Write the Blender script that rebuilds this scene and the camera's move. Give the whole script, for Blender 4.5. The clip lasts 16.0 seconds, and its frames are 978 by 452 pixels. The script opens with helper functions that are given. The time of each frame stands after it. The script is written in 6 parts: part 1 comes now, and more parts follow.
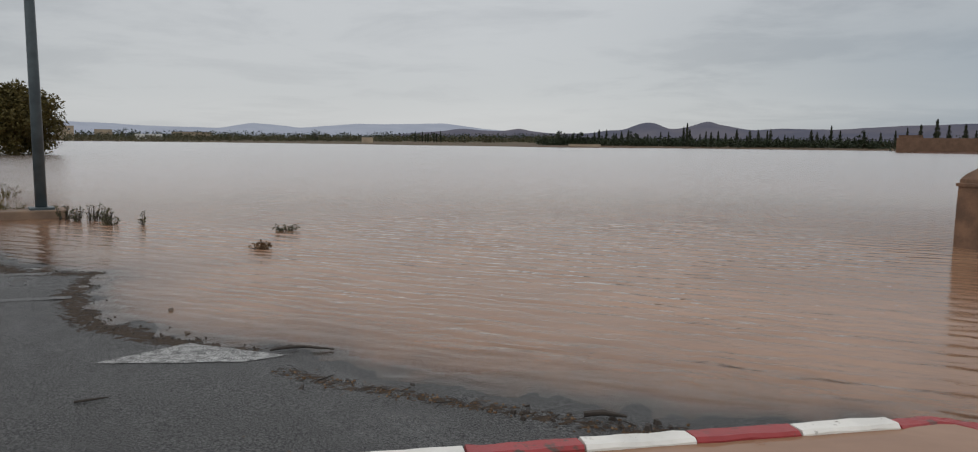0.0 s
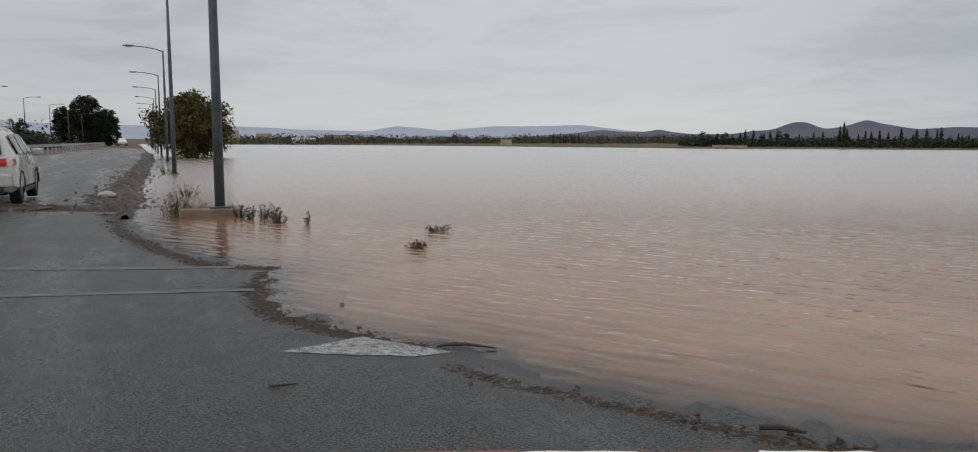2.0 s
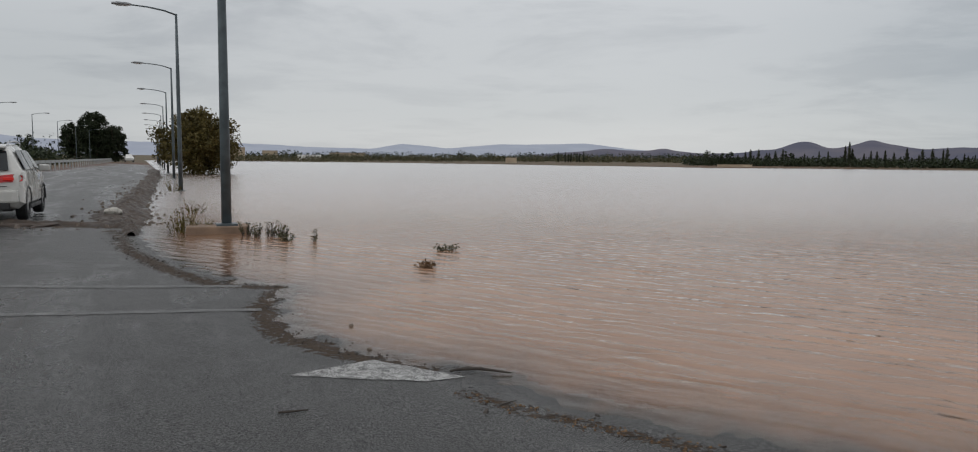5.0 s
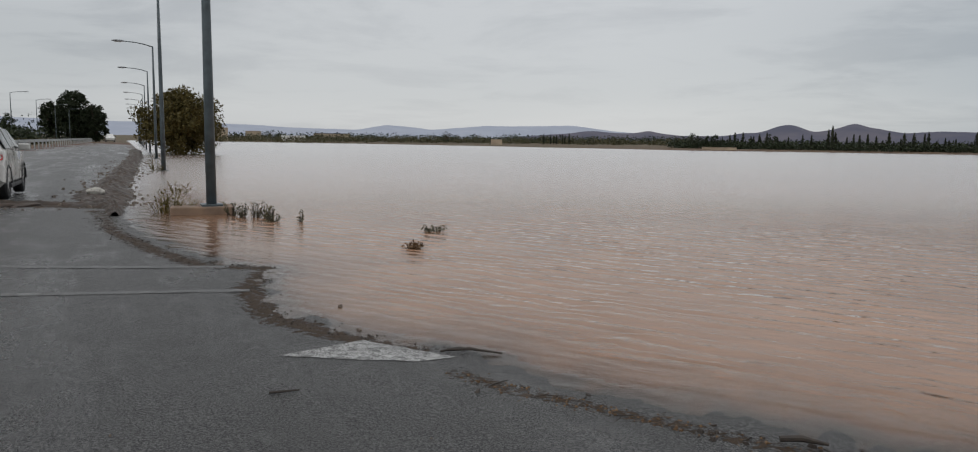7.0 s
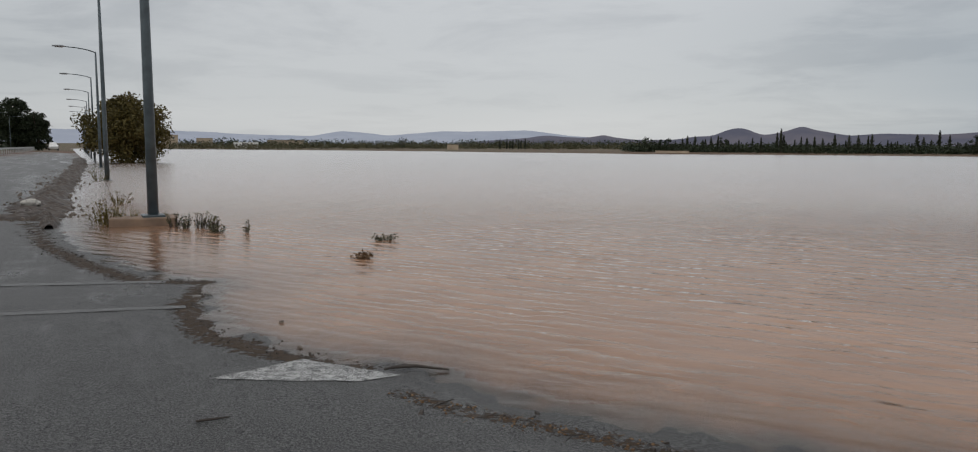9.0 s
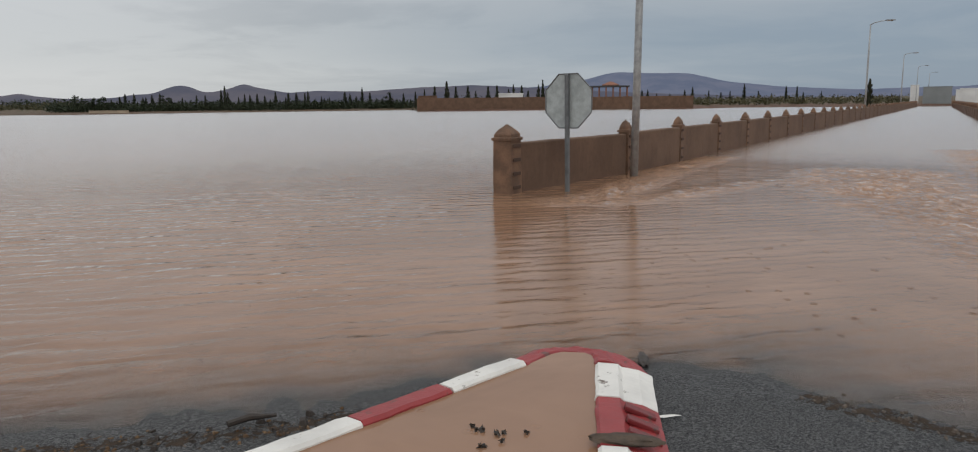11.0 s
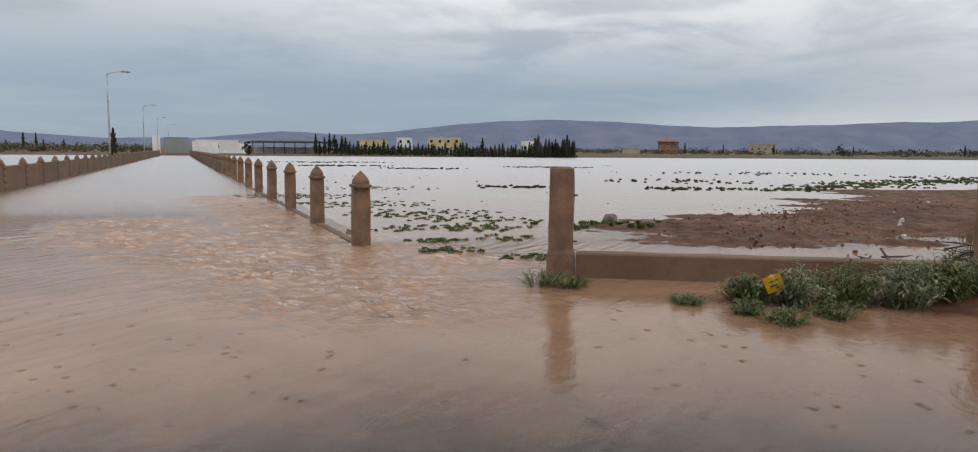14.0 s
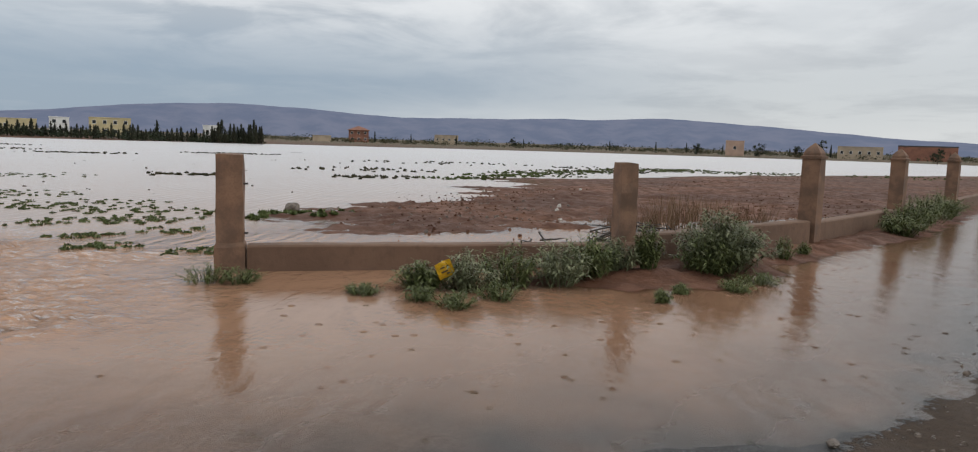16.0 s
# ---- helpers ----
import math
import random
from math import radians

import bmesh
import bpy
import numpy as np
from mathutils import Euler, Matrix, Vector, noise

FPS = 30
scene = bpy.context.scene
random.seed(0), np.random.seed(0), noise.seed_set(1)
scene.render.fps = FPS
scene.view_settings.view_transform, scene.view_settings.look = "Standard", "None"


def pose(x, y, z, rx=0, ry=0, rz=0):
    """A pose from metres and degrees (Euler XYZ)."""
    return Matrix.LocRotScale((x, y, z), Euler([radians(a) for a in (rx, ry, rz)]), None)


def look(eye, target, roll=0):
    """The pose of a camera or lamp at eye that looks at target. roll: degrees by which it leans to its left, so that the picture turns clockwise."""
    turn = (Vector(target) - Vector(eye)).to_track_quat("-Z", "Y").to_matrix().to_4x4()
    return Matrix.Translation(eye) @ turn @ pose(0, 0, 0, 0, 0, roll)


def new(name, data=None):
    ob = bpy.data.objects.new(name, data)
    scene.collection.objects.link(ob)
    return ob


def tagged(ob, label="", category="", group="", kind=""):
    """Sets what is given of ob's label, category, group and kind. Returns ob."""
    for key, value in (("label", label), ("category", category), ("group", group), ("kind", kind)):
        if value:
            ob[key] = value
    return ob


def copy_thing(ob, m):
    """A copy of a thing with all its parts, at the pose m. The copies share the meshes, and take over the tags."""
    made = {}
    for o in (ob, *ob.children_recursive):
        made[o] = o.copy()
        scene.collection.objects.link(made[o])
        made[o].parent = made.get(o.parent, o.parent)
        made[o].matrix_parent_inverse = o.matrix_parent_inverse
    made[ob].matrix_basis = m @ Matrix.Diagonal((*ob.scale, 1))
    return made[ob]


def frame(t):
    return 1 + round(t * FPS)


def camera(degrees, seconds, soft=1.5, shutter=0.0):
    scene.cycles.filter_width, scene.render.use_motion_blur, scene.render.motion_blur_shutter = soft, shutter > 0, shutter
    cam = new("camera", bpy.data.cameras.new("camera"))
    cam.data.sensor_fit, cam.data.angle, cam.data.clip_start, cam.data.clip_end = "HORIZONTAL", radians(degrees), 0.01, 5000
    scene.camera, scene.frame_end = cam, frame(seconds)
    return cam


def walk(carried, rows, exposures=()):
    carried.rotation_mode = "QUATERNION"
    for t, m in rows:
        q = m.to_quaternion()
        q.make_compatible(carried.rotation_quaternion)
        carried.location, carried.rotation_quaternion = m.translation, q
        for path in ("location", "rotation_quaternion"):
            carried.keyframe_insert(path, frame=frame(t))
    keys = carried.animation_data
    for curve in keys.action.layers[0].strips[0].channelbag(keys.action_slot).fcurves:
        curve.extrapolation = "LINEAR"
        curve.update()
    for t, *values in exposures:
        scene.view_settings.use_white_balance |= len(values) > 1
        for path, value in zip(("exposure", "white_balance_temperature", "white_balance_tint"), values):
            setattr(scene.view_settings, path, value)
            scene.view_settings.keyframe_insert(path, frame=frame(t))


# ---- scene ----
cam = camera(66.57, 16.0, soft=1.1)
PATH = [
    (0.0, pose(0.067, -0.216, 1.470, 83.52, -0.51, -6.00)),
    (0.5, pose(0.063, -0.188, 1.473, 84.19, -0.88, -7.26)),
    (1.0, pose(0.006, -0.148, 1.472, 83.78, -0.94, -5.59)),
    (1.5, pose(-0.042, -0.195, 1.475, 83.85, -0.30, -0.46)),
    (2.0, pose(-0.122, -0.261, 1.487, 83.59, -0.19, 4.48)),
    (2.5, pose(-0.121, -0.307, 1.507, 85.14, 0.04, 12.27)),
    (3.0, pose(-0.044, -0.331, 1.512, 85.80, -0.72, 14.57)),
    (3.5, pose(-0.008, -0.289, 1.511, 84.05, -0.91, 15.08)),
    (4.0, pose(-0.071, -0.220, 1.505, 85.52, -0.70, 11.04)),
    (4.5, pose(-0.170, -0.137, 1.499, 85.38, -0.19, 5.95)),
    (7.0, pose(-0.251, -0.123, 1.482, 83.58, -0.77, 3.73)),
    (7.5, pose(-0.208, -0.037, 1.486, 83.49, -0.58, 5.58)),
    (8.0, pose(-0.135, 0.022, 1.491, 83.83, -0.17, 7.93)),
    (10.5, pose(-0.249, 0.195, 1.503, 82.55, 0.58, -29.06)),
    (11.0, pose(-0.186, 0.228, 1.496, 80.68, 0.66, -40.13)),
    (11.5, pose(-0.095, 0.212, 1.492, 81.08, 0.06, -48.26)),
    (12.0, pose(0.014, 0.187, 1.473, 81.57, -0.17, -54.71)),
    (12.5, pose(0.080, 0.180, 1.463, 81.52, -1.16, -59.81)),
    (13.0, pose(0.147, 0.185, 1.466, 81.99, -1.47, -71.30)),
    (13.5, pose(0.108, 0.277, 1.504, 83.38, -0.57, -83.30)),
    (14.0, pose(0.172, 0.304, 1.509, 84.24, -0.46, -93.41)),
    (14.5, pose(0.327, 0.280, 1.503, 84.71, -1.06, -100.85)),
    (15.0, pose(0.358, 0.230, 1.502, 83.31, -1.35, -110.54)),
    (15.5, pose(0.378, 0.130, 1.503, 83.18, -2.21, -117.78)),
    (16.0, pose(0.384, 0.053, 1.501, 83.78, -1.81, -116.70)),
]
walk(cam, PATH, exposures=((0.0, -0.21), (1.0, -0.18), (3.0, -0.15), (8.2, -0.14), (10.4, -0.26), (11.0, -0.14), (11.5, -0.02), (13.0, 0.20), (14.0, 0.17), (15.0, 0.14), (16.0, 0.17)))

# ---------------------------------------------------------------- world and light
AX = math.radians(71.5)                       # heading of the side road, from +y to +x
MX = math.radians(-29.6)                      # heading of the highway
U = Vector((math.sin(AX), math.cos(AX), 0))   # along the side road
V = Vector((-U.y, U.x, 0))                    # to its left
M = Vector((math.sin(MX), math.cos(MX), 0))   # along the highway
N = Vector((-M.y, M.x, 0))                    # to its left


def build_world():
    w = bpy.data.worlds.new("overcast_sky")
    scene.world = w
    w.use_nodes = True
    nt = w.node_tree
    nd, ln = nt.nodes, nt.links
    nd.clear()
    out = nd.new("ShaderNodeOutputWorld")
    bg = nd.new("ShaderNodeBackground")
    tc = nd.new("ShaderNodeTexCoord")
    sep = nd.new("ShaderNodeSeparateXYZ")
    ln.new(tc.outputs["Generated"], sep.inputs[0])

    def m(op, a, b=None, clamp=False):
        n = nd.new("ShaderNodeMath")
        n.operation, n.use_clamp = op, clamp
        for k, v in enumerate((a, b)):
            if v is None:
                continue
            if isinstance(v, (int, float)):
                n.inputs[k].default_value = v
            else:
                ln.new(v, n.inputs[k])
        return n.outputs[0]

    def mixc(fac, a, b):
        n = nd.new("ShaderNodeMix")
        n.data_type = "RGBA"
        for s, v in ((n.inputs[0], fac), (n.inputs[6], a), (n.inputs[7], b)):
            if isinstance(v, tuple):
                s.default_value = (*v, 1)
            elif isinstance(v, (int, float)):
                s.default_value = v
            else:
                ln.new(v, s)
        return n.outputs[2]

    z = m("MAXIMUM", sep.outputs[2], 0.0)
    # cloud deck seen in perspective
    zz = m("ADD", z, 0.10)
    com = nd.new("ShaderNodeCombineXYZ")
    ln.new(m("DIVIDE", sep.outputs[0], zz), com.inputs[0])
    ln.new(m("DIVIDE", sep.outputs[1], zz), com.inputs[1])
    n1 = nd.new("ShaderNodeTexNoise")
    n1.inputs["Scale"].default_value, n1.inputs["Detail"].default_value, n1.inputs["Roughness"].default_value = 0.75, 9, 0.6
    n1.inputs["Distortion"].default_value = 0.35
    ln.new(com.outputs[0], n1.inputs["Vector"])
    n2 = nd.new("ShaderNodeTexNoise")
    n2.inputs["Scale"].default_value, n2.inputs["Detail"].default_value = 0.19, 3
    ln.new(com.outputs[0], n2.inputs["Vector"])

    def ramp(v, lo, hi):
        n = nd.new("ShaderNodeMapRange")
        n.interpolation_type = "SMOOTHSTEP"
        n.inputs[1].default_value, n.inputs[2].default_value = lo, hi
        ln.new(v, n.inputs[0])
        return n.outputs[0]

    sky = nd.new("ShaderNodeTexSky")
    sky.sky_type, sky.sun_disc = "NISHITA", False
    sky.sun_elevation, sky.sun_rotation = math.radians(38), math.radians(215)
    skys = nd.new("ShaderNodeVectorMath")
    skys.operation = "SCALE"
    skys.inputs[3].default_value = 0.08
    ln.new(sky.outputs[0], skys.inputs[0])
    up = ramp(z, 0.09, 0.48)
    deck = mixc(up, (0.56, 0.585, 0.605), (1.10, 1.11, 1.13))
    deck = mixc(m("MULTIPLY", ramp(n1.outputs[0], 0.46, 0.64), 0.66), deck, (0.41, 0.435, 0.465))
    deck = mixc(m("MULTIPLY", ramp(n2.outputs[0], 0.45, 0.68), 0.35), deck, (0.72, 0.735, 0.75))
    # the rain bank that stands over the hills in the east
    east = m("ADD", m("MULTIPLY", sep.outputs[0], math.sin(math.radians(80))), m("MULTIPLY", sep.outputs[1], math.cos(math.radians(80))))
    low = m("SUBTRACT", 1.0, ramp(z, 0.06, 0.22))
    bank = m("MULTIPLY", m("MULTIPLY", ramp(east, 0.50, 0.97), low), m("ADD", 0.62, m("MULTIPLY", n1.outputs[0], 0.75)))
    deck = mixc(bank, deck, (0.285, 0.355, 0.44))
    # a bright rim of sky low over the land
    rim = m("MULTIPLY", m("SUBTRACT", 1.0, ramp(z, 0.012, 0.075)), m("SUBTRACT", 1.0, ramp(east, 0.80, 0.99)))
    deck = mixc(m("MULTIPLY", rim, m("MULTIPLY", ramp(n2.outputs[0], 0.35, 0.6), 0.5)), deck, (0.74, 0.75, 0.755))
    # broad light and dark stretches of the cloud deck, and broken cloud in the south-east

    def toward(az):
        return m("ADD", m("MULTIPLY", sep.outputs[0], math.sin(math.radians(az))), m("MULTIPLY", sep.outputs[1], math.cos(math.radians(az))))

    deck = mixc(m("MULTIPLY", m("MULTIPLY", ramp(toward(43), 0.86, 0.985), ramp(z, 0.03, 0.16)), 0.28), deck, (0.42, 0.45, 0.475))
    deck = mixc(m("MULTIPLY", m("MULTIPLY", ramp(toward(-4), 0.86, 0.99), m("SUBTRACT", 1.0, ramp(z, 0.10, 0.30))), 0.42), deck, (0.80, 0.805, 0.81))
    n3 = nd.new("ShaderNodeTexNoise")
    n3.inputs["Scale"].default_value, n3.inputs["Detail"].default_value, n3.inputs["Roughness"].default_value = 1.15, 7, 0.55
    n3.inputs["Distortion"].default_value = 0.5
    ln.new(com.outputs[0], n3.inputs["Vector"])
    broken = m("MULTIPLY", m("MULTIPLY", ramp(toward(112), 0.74, 0.97), ramp(z, 0.07, 0.20)), ramp(n3.outputs[0], 0.40, 0.62))
    deck = mixc(m("MULTIPLY", broken, 0.58), deck, (0.90, 0.905, 0.905))
    col = mixc(0.90, skys.outputs[0], deck)
    ln.new(col, bg.inputs[0])
    bg.inputs[1].default_value = 1.0
    ln.new(bg.outputs[0], out.inputs[0])


build_world()
sun = new("sun", bpy.data.lights.new("sun", "SUN"))
sun.data.energy, sun.data.angle, sun.data.color = 0.6, math.radians(25), (1.0, 0.96, 0.9)
sun.matrix_world = look((0, 0, 60), (0 + 40 * math.sin(math.radians(35)), 40 * math.cos(math.radians(35)), 28))

# ---------------------------------------------------------------- materials


class Mat:
    """A node material in the making."""

    def __init__(self, name):
        self.m = bpy.data.materials.new(name)
        self.m.use_nodes = True
        self.nt = self.m.node_tree
        self.nd, self.ln = self.nt.nodes, self.nt.links
        self.p = self.nd["Principled BSDF"]
        self.tc = self.nd.new("ShaderNodeTexCoord")
        self.geo = self.nd.new("ShaderNodeNewGeometry")

    def plug(self, s, v):
        if isinstance(v, tuple):
            s.default_value = (*v, 1) if len(v) == 3 and s.type == "RGBA" else v
        elif isinstance(v, (int, float)):
            s.default_value = v
        else:
            self.ln.new(v, s)

    def noise(self, scale, detail=4, rough=0.55, stretch=(1, 1, 1), turn=0.0, world=True, distort=0.0):
        mp = self.nd.new("ShaderNodeMapping")
        mp.inputs["Scale"].default_value = stretch
        rot = self.nd.new("ShaderNodeMapping")
        rot.inputs["Rotation"].default_value = (0, 0, turn)
        self.ln.new(self.geo.outputs["Position"] if world else self.tc.outputs["Object"], rot.inputs[0])
        self.ln.new(rot.outputs[0], mp.inputs[0])
        n = self.nd.new("ShaderNodeTexNoise")
        n.inputs["Scale"].default_value, n.inputs["Detail"].default_value = scale, detail
        n.inputs["Roughness"].default_value, n.inputs["Distortion"].default_value = rough, distort
        self.ln.new(mp.outputs[0], n.inputs["Vector"])
        return n.outputs[0]

    def band(self, scale, turn, distort, dscale):
        """Long-crested wavelets."""
        rot = self.nd.new("ShaderNodeMapping")
        rot.inputs["Rotation"].default_value = (0, 0, turn)
        self.ln.new(self.geo.outputs["Position"], rot.inputs[0])
        n = self.nd.new("ShaderNodeTexWave")
        n.wave_type, n.bands_direction, n.wave_profile = "BANDS", "Y", "SIN"
        for key, v in (("Scale", scale), ("Distortion", distort), ("Detail", 2.5), ("Detail Scale", dscale), ("Detail Roughness", 0.55)):
            n.inputs[key].default_value = v
        self.ln.new(rot.outputs[0], n.inputs["Vector"])
        return n.outputs["Fac"]

    def ramp(self, v, lo, hi, a=0.0, b=1.0):
        n = self.nd.new("ShaderNodeMapRange")
        n.interpolation_type = "SMOOTHSTEP"
        for k, q in zip((1, 2, 3, 4), (lo, hi, a, b)):
            n.inputs[k].default_value = q
        self.plug(n.inputs[0], v)
        return n.outputs[0]

    def math(self, op, a, b=0.0, clamp=False):
        n = self.nd.new("ShaderNodeMath")
        n.operation, n.use_clamp = op, clamp
        self.plug(n.inputs[0], a)
        self.plug(n.inputs[1], b)
        return n.outputs[0]

    def mix(self, fac, a, b):
        n = self.nd.new("ShaderNodeMix")
        n.data_type = "RGBA"
        self.plug(n.inputs[0], fac)
        self.plug(n.inputs[6], a)
        self.plug(n.inputs[7], b)
        return n.outputs[2]

    def attr(self, name):
        n = self.nd.new("ShaderNodeAttribute")
        n.attribute_name = name
        return n.outputs["Fac"]

    def random(self):
        n = self.nd.new("ShaderNodeObjectInfo")
        return n.outputs["Random"]

    def island(self):
        return self.geo.outputs["Random Per Island"]

    def bump(self, h, strength=0.3, dist=0.01, base=None):
        n = self.nd.new("ShaderNodeBump")
        n.inputs["Strength"].default_value, n.inputs["Distance"].default_value = strength, dist
        self.plug(n.inputs["Height"], h)
        if base is not None:
            self.ln.new(base, n.inputs["Normal"])
        return n.outputs[0]

    def done(self, col, rough=0.6, metal=0.0, normal=None, spec=0.5, coat=0.0):
        self.plug(self.p.inputs["Base Color"], col)
        self.plug(self.p.inputs["Roughness"], rough)
        self.plug(self.p.inputs["Metallic"], metal)
        self.plug(self.p.inputs["Specular IOR Level"], spec)
        self.plug(self.p.inputs["Coat Weight"], coat)
        if normal is not None:
            self.ln.new(normal, self.p.inputs["Normal"])
        return self.m


def plain(name, col, rough=0.6, metal=0.0, vary=0.18, scale=6.0, bump=0.15, coat=0.0, grain=60.0):
    k = Mat(name)
    a = k.noise(scale, 5)
    b = k.noise(grain, 3)
    dark = tuple(c * (1 - vary) for c in col)
    lite = tuple(min(1, c * (1 + vary)) for c in col)
    c = k.mix(k.ramp(a, 0.3, 0.7), dark, lite)
    c = k.mix(k.math("MULTIPLY", k.ramp(b, 0.45, 0.75), vary), c, tuple(q * 0.55 for q in col))
    r = k.ramp(a, 0.3, 0.7, max(0.05, rough - 0.08), min(1, rough + 0.08))
    return k.done(c, r, metal, k.bump(b, bump, 0.004), coat=coat)


def asphalt_material():
    k = Mat("wet_asphalt")
    g = k.noise(78, 3, 0.75)
    s = k.noise(1.1, 5, 0.6)
    t = k.noise(0.9, 5, 0.6, (1, 0.10, 1), MX)
    c = k.mix(k.ramp(g, 0.42, 0.62), (0.003, 0.0034, 0.004), (0.124, 0.123, 0.121))
    c = k.mix(k.ramp(s, 0.4, 0.75, 0, 0.4), c, (0.026, 0.025, 0.024))
    d = k.attr("dirt")
    dn = k.noise(14, 6, 0.7)
    dm = k.ramp(k.math("ADD", d, k.math("MULTIPLY", k.math("SUBTRACT", dn, 0.5), 2.1)), 0.42, 0.62)
    c = k.mix(dm, c, k.mix(dn, (0.024, 0.017, 0.012), (0.092, 0.064, 0.044)))
    film = k.ramp(k.math("ADD", k.math("MULTIPLY", s, 0.40), k.math("MULTIPLY", t, 0.70)), 0.53, 0.72)
    r = k.math("ADD", k.math("MULTIPLY", k.math("SUBTRACT", 1.0, film), 0.32), 0.12)
    r = k.math("ADD", r, k.math("MULTIPLY", dm, 0.5))
    b1 = k.bump(k.math("MULTIPLY", g, k.math("SUBTRACT", 1.0, k.math("MULTIPLY", film, 0.35))), 1.0, 0.014)
    b2 = k.bump(k.math("MULTIPLY", dn, dm), 0.8, 0.03, b1)
    return k.done(c, r, 0, b2, spec=0.25)


def earth_material():
    k = Mat("wet_earth")
    a = k.noise(0.25, 6, 0.6)
    b = k.noise(3.0, 6, 0.65)
    g = k.noise(26, 5, 0.65)
    c = k.mix(k.ramp(a, 0.35, 0.65), (0.074, 0.030, 0.0155), (0.135, 0.059, 0.031))
    c = k.mix(k.ramp(b, 0.4, 0.7, 0, 0.7), c, (0.046, 0.020, 0.011))
    gr = k.math("MULTIPLY", k.attr("grass"), k.ramp(k.noise(1.6, 5, 0.65), 0.36, 0.56))
    c = k.mix(gr, c, k.mix(g, (0.035, 0.042, 0.016), (0.095, 0.092, 0.040)))
    nb = k.bump(b, 0.9, 0.08)
    nb = k.bump(g, 0.8, 0.02, nb)
    return k.done(c, k.ramp(b, 0.3, 0.7, 0.6, 0.92), 0, nb, spec=0.3)


def water_material(name, ripple=1.0):
    k = Mat(name)
    k.nd.remove(k.p)
    out = k.nd["Material Output"]
    w1 = k.band(1.6, math.radians(27), 6.0, 1.1)
    w2 = k.band(0.95, math.radians(33), 5.0, 0.8)
    big = k.math("ADD", k.math("MULTIPLY", w1, k.ramp(k.noise(0.55, 3), 0.32, 0.66, 0.10, 0.52)), k.math("MULTIPLY", w2, k.ramp(k.noise(0.4, 3), 0.35, 0.65, 0.60, 0.25)))
    mid = k.noise(5.0, 3, 0.55, (0.34, 1.6, 1), math.radians(26), distort=0.5)
    rip = k.attr("ripple")
    fine = k.noise(11, 4, 0.62, (0.6, 1.3, 1), math.radians(24))
    churn = k.attr("churn")
    chop = k.noise(6.5, 4, 0.62, (1.0, 1.15, 1), math.radians(-30), distort=0.6)
    calm = k.ramp(k.noise(0.045, 3), 0.35, 0.7, 0.5, 1.0)
    # rings of falling rain
    drops = k.nd.new("ShaderNodeTexVoronoi")
    drops.inputs["Scale"].default_value = 6.0
    k.ln.new(k.geo.outputs["Position"], drops.inputs["Vector"])
    ring = k.math("MULTIPLY", k.math("SINE", k.math("MULTIPLY", drops.outputs["Distance"], 46.0)), k.ramp(drops.outputs["Distance"], 0.05, 0.30, 1.0, 0.0))
    ring = k.math("MULTIPLY", ring, k.ramp(drops.outputs["Color"], 0.50, 0.56))
    h = k.math("ADD", k.math("MULTIPLY", big, 1.0), k.math("MULTIPLY", mid, 0.55))
    h = k.math("MULTIPLY", h, k.math("MULTIPLY", calm, k.math("MULTIPLY", k.math("MAXIMUM", k.math("MINIMUM", rip, 1.0), 0.15), k.math("ADD", k.ramp(rip, 1.0, 1.75, 1.0, 0.26), k.ramp(rip, 1.85, 2.6, 0.0, 0.33)))))
    h = k.math("ADD", h, k.math("MULTIPLY", fine, k.math("ADD", 0.19, k.math("MULTIPLY", k.math("MINIMUM", rip, 1.0), 0.05))))
    h = k.math("ADD", h, k.math("MULTIPLY", ring, k.ramp(rip, 0.2, 1.4, 0.150, 0.015)))
    h = k.math("ADD", h, k.math("MULTIPLY", k.math("MULTIPLY", chop, churn), 6.5))
    nb = k.bump(h, 1.0, 0.019 * ripple)
    silt = k.noise(0.5, 5, 0.6, distort=1.0)
    c = k.mix(k.ramp(silt, 0.35, 0.68), (0.262, 0.148, 0.090), (0.318, 0.186, 0.116))
    flow = k.noise(1.1, 6, 0.65, (1.0, 0.35, 1), math.radians(-62), distort=1.4)
    c = k.mix(k.ramp(flow, 0.5, 0.72, 0, 0.40), c, (0.20, 0.110, 0.065))
    c = k.mix(k.math("MULTIPLY", churn, k.ramp(chop, 0.40, 0.66, 0, 0.8)), c, (0.46, 0.262, 0.150))
    dif = k.nd.new("ShaderNodeBsdfDiffuse")
    k.plug(dif.inputs[0], c)
    k.ln.new(nb, dif.inputs["Normal"])
    tra = k.nd.new("ShaderNodeBsdfTransparent")
    tra.inputs[0].default_value = (0.93, 0.86, 0.78, 1)
    body = k.nd.new("ShaderNodeMixShader")
    opac = k.math("ADD", k.attr("opac"), k.math("MULTIPLY", k.math("MULTIPLY", k.math("SUBTRACT", k.noise(2.2, 5, 0.6, (1.6, 0.6, 1), 0.9, distort=1.2), 0.5), 1.0),
                  k.math("MULTIPLY", k.attr("opac"), k.math("SUBTRACT", 1.0, k.attr("opac")))), True)
    k.plug(body.inputs[0], opac)
    k.ln.new(tra.outputs[0], body.inputs[1])
    k.ln.new(dif.outputs[0], body.inputs[2])
    glo = k.nd.new("ShaderNodeBsdfGlossy")
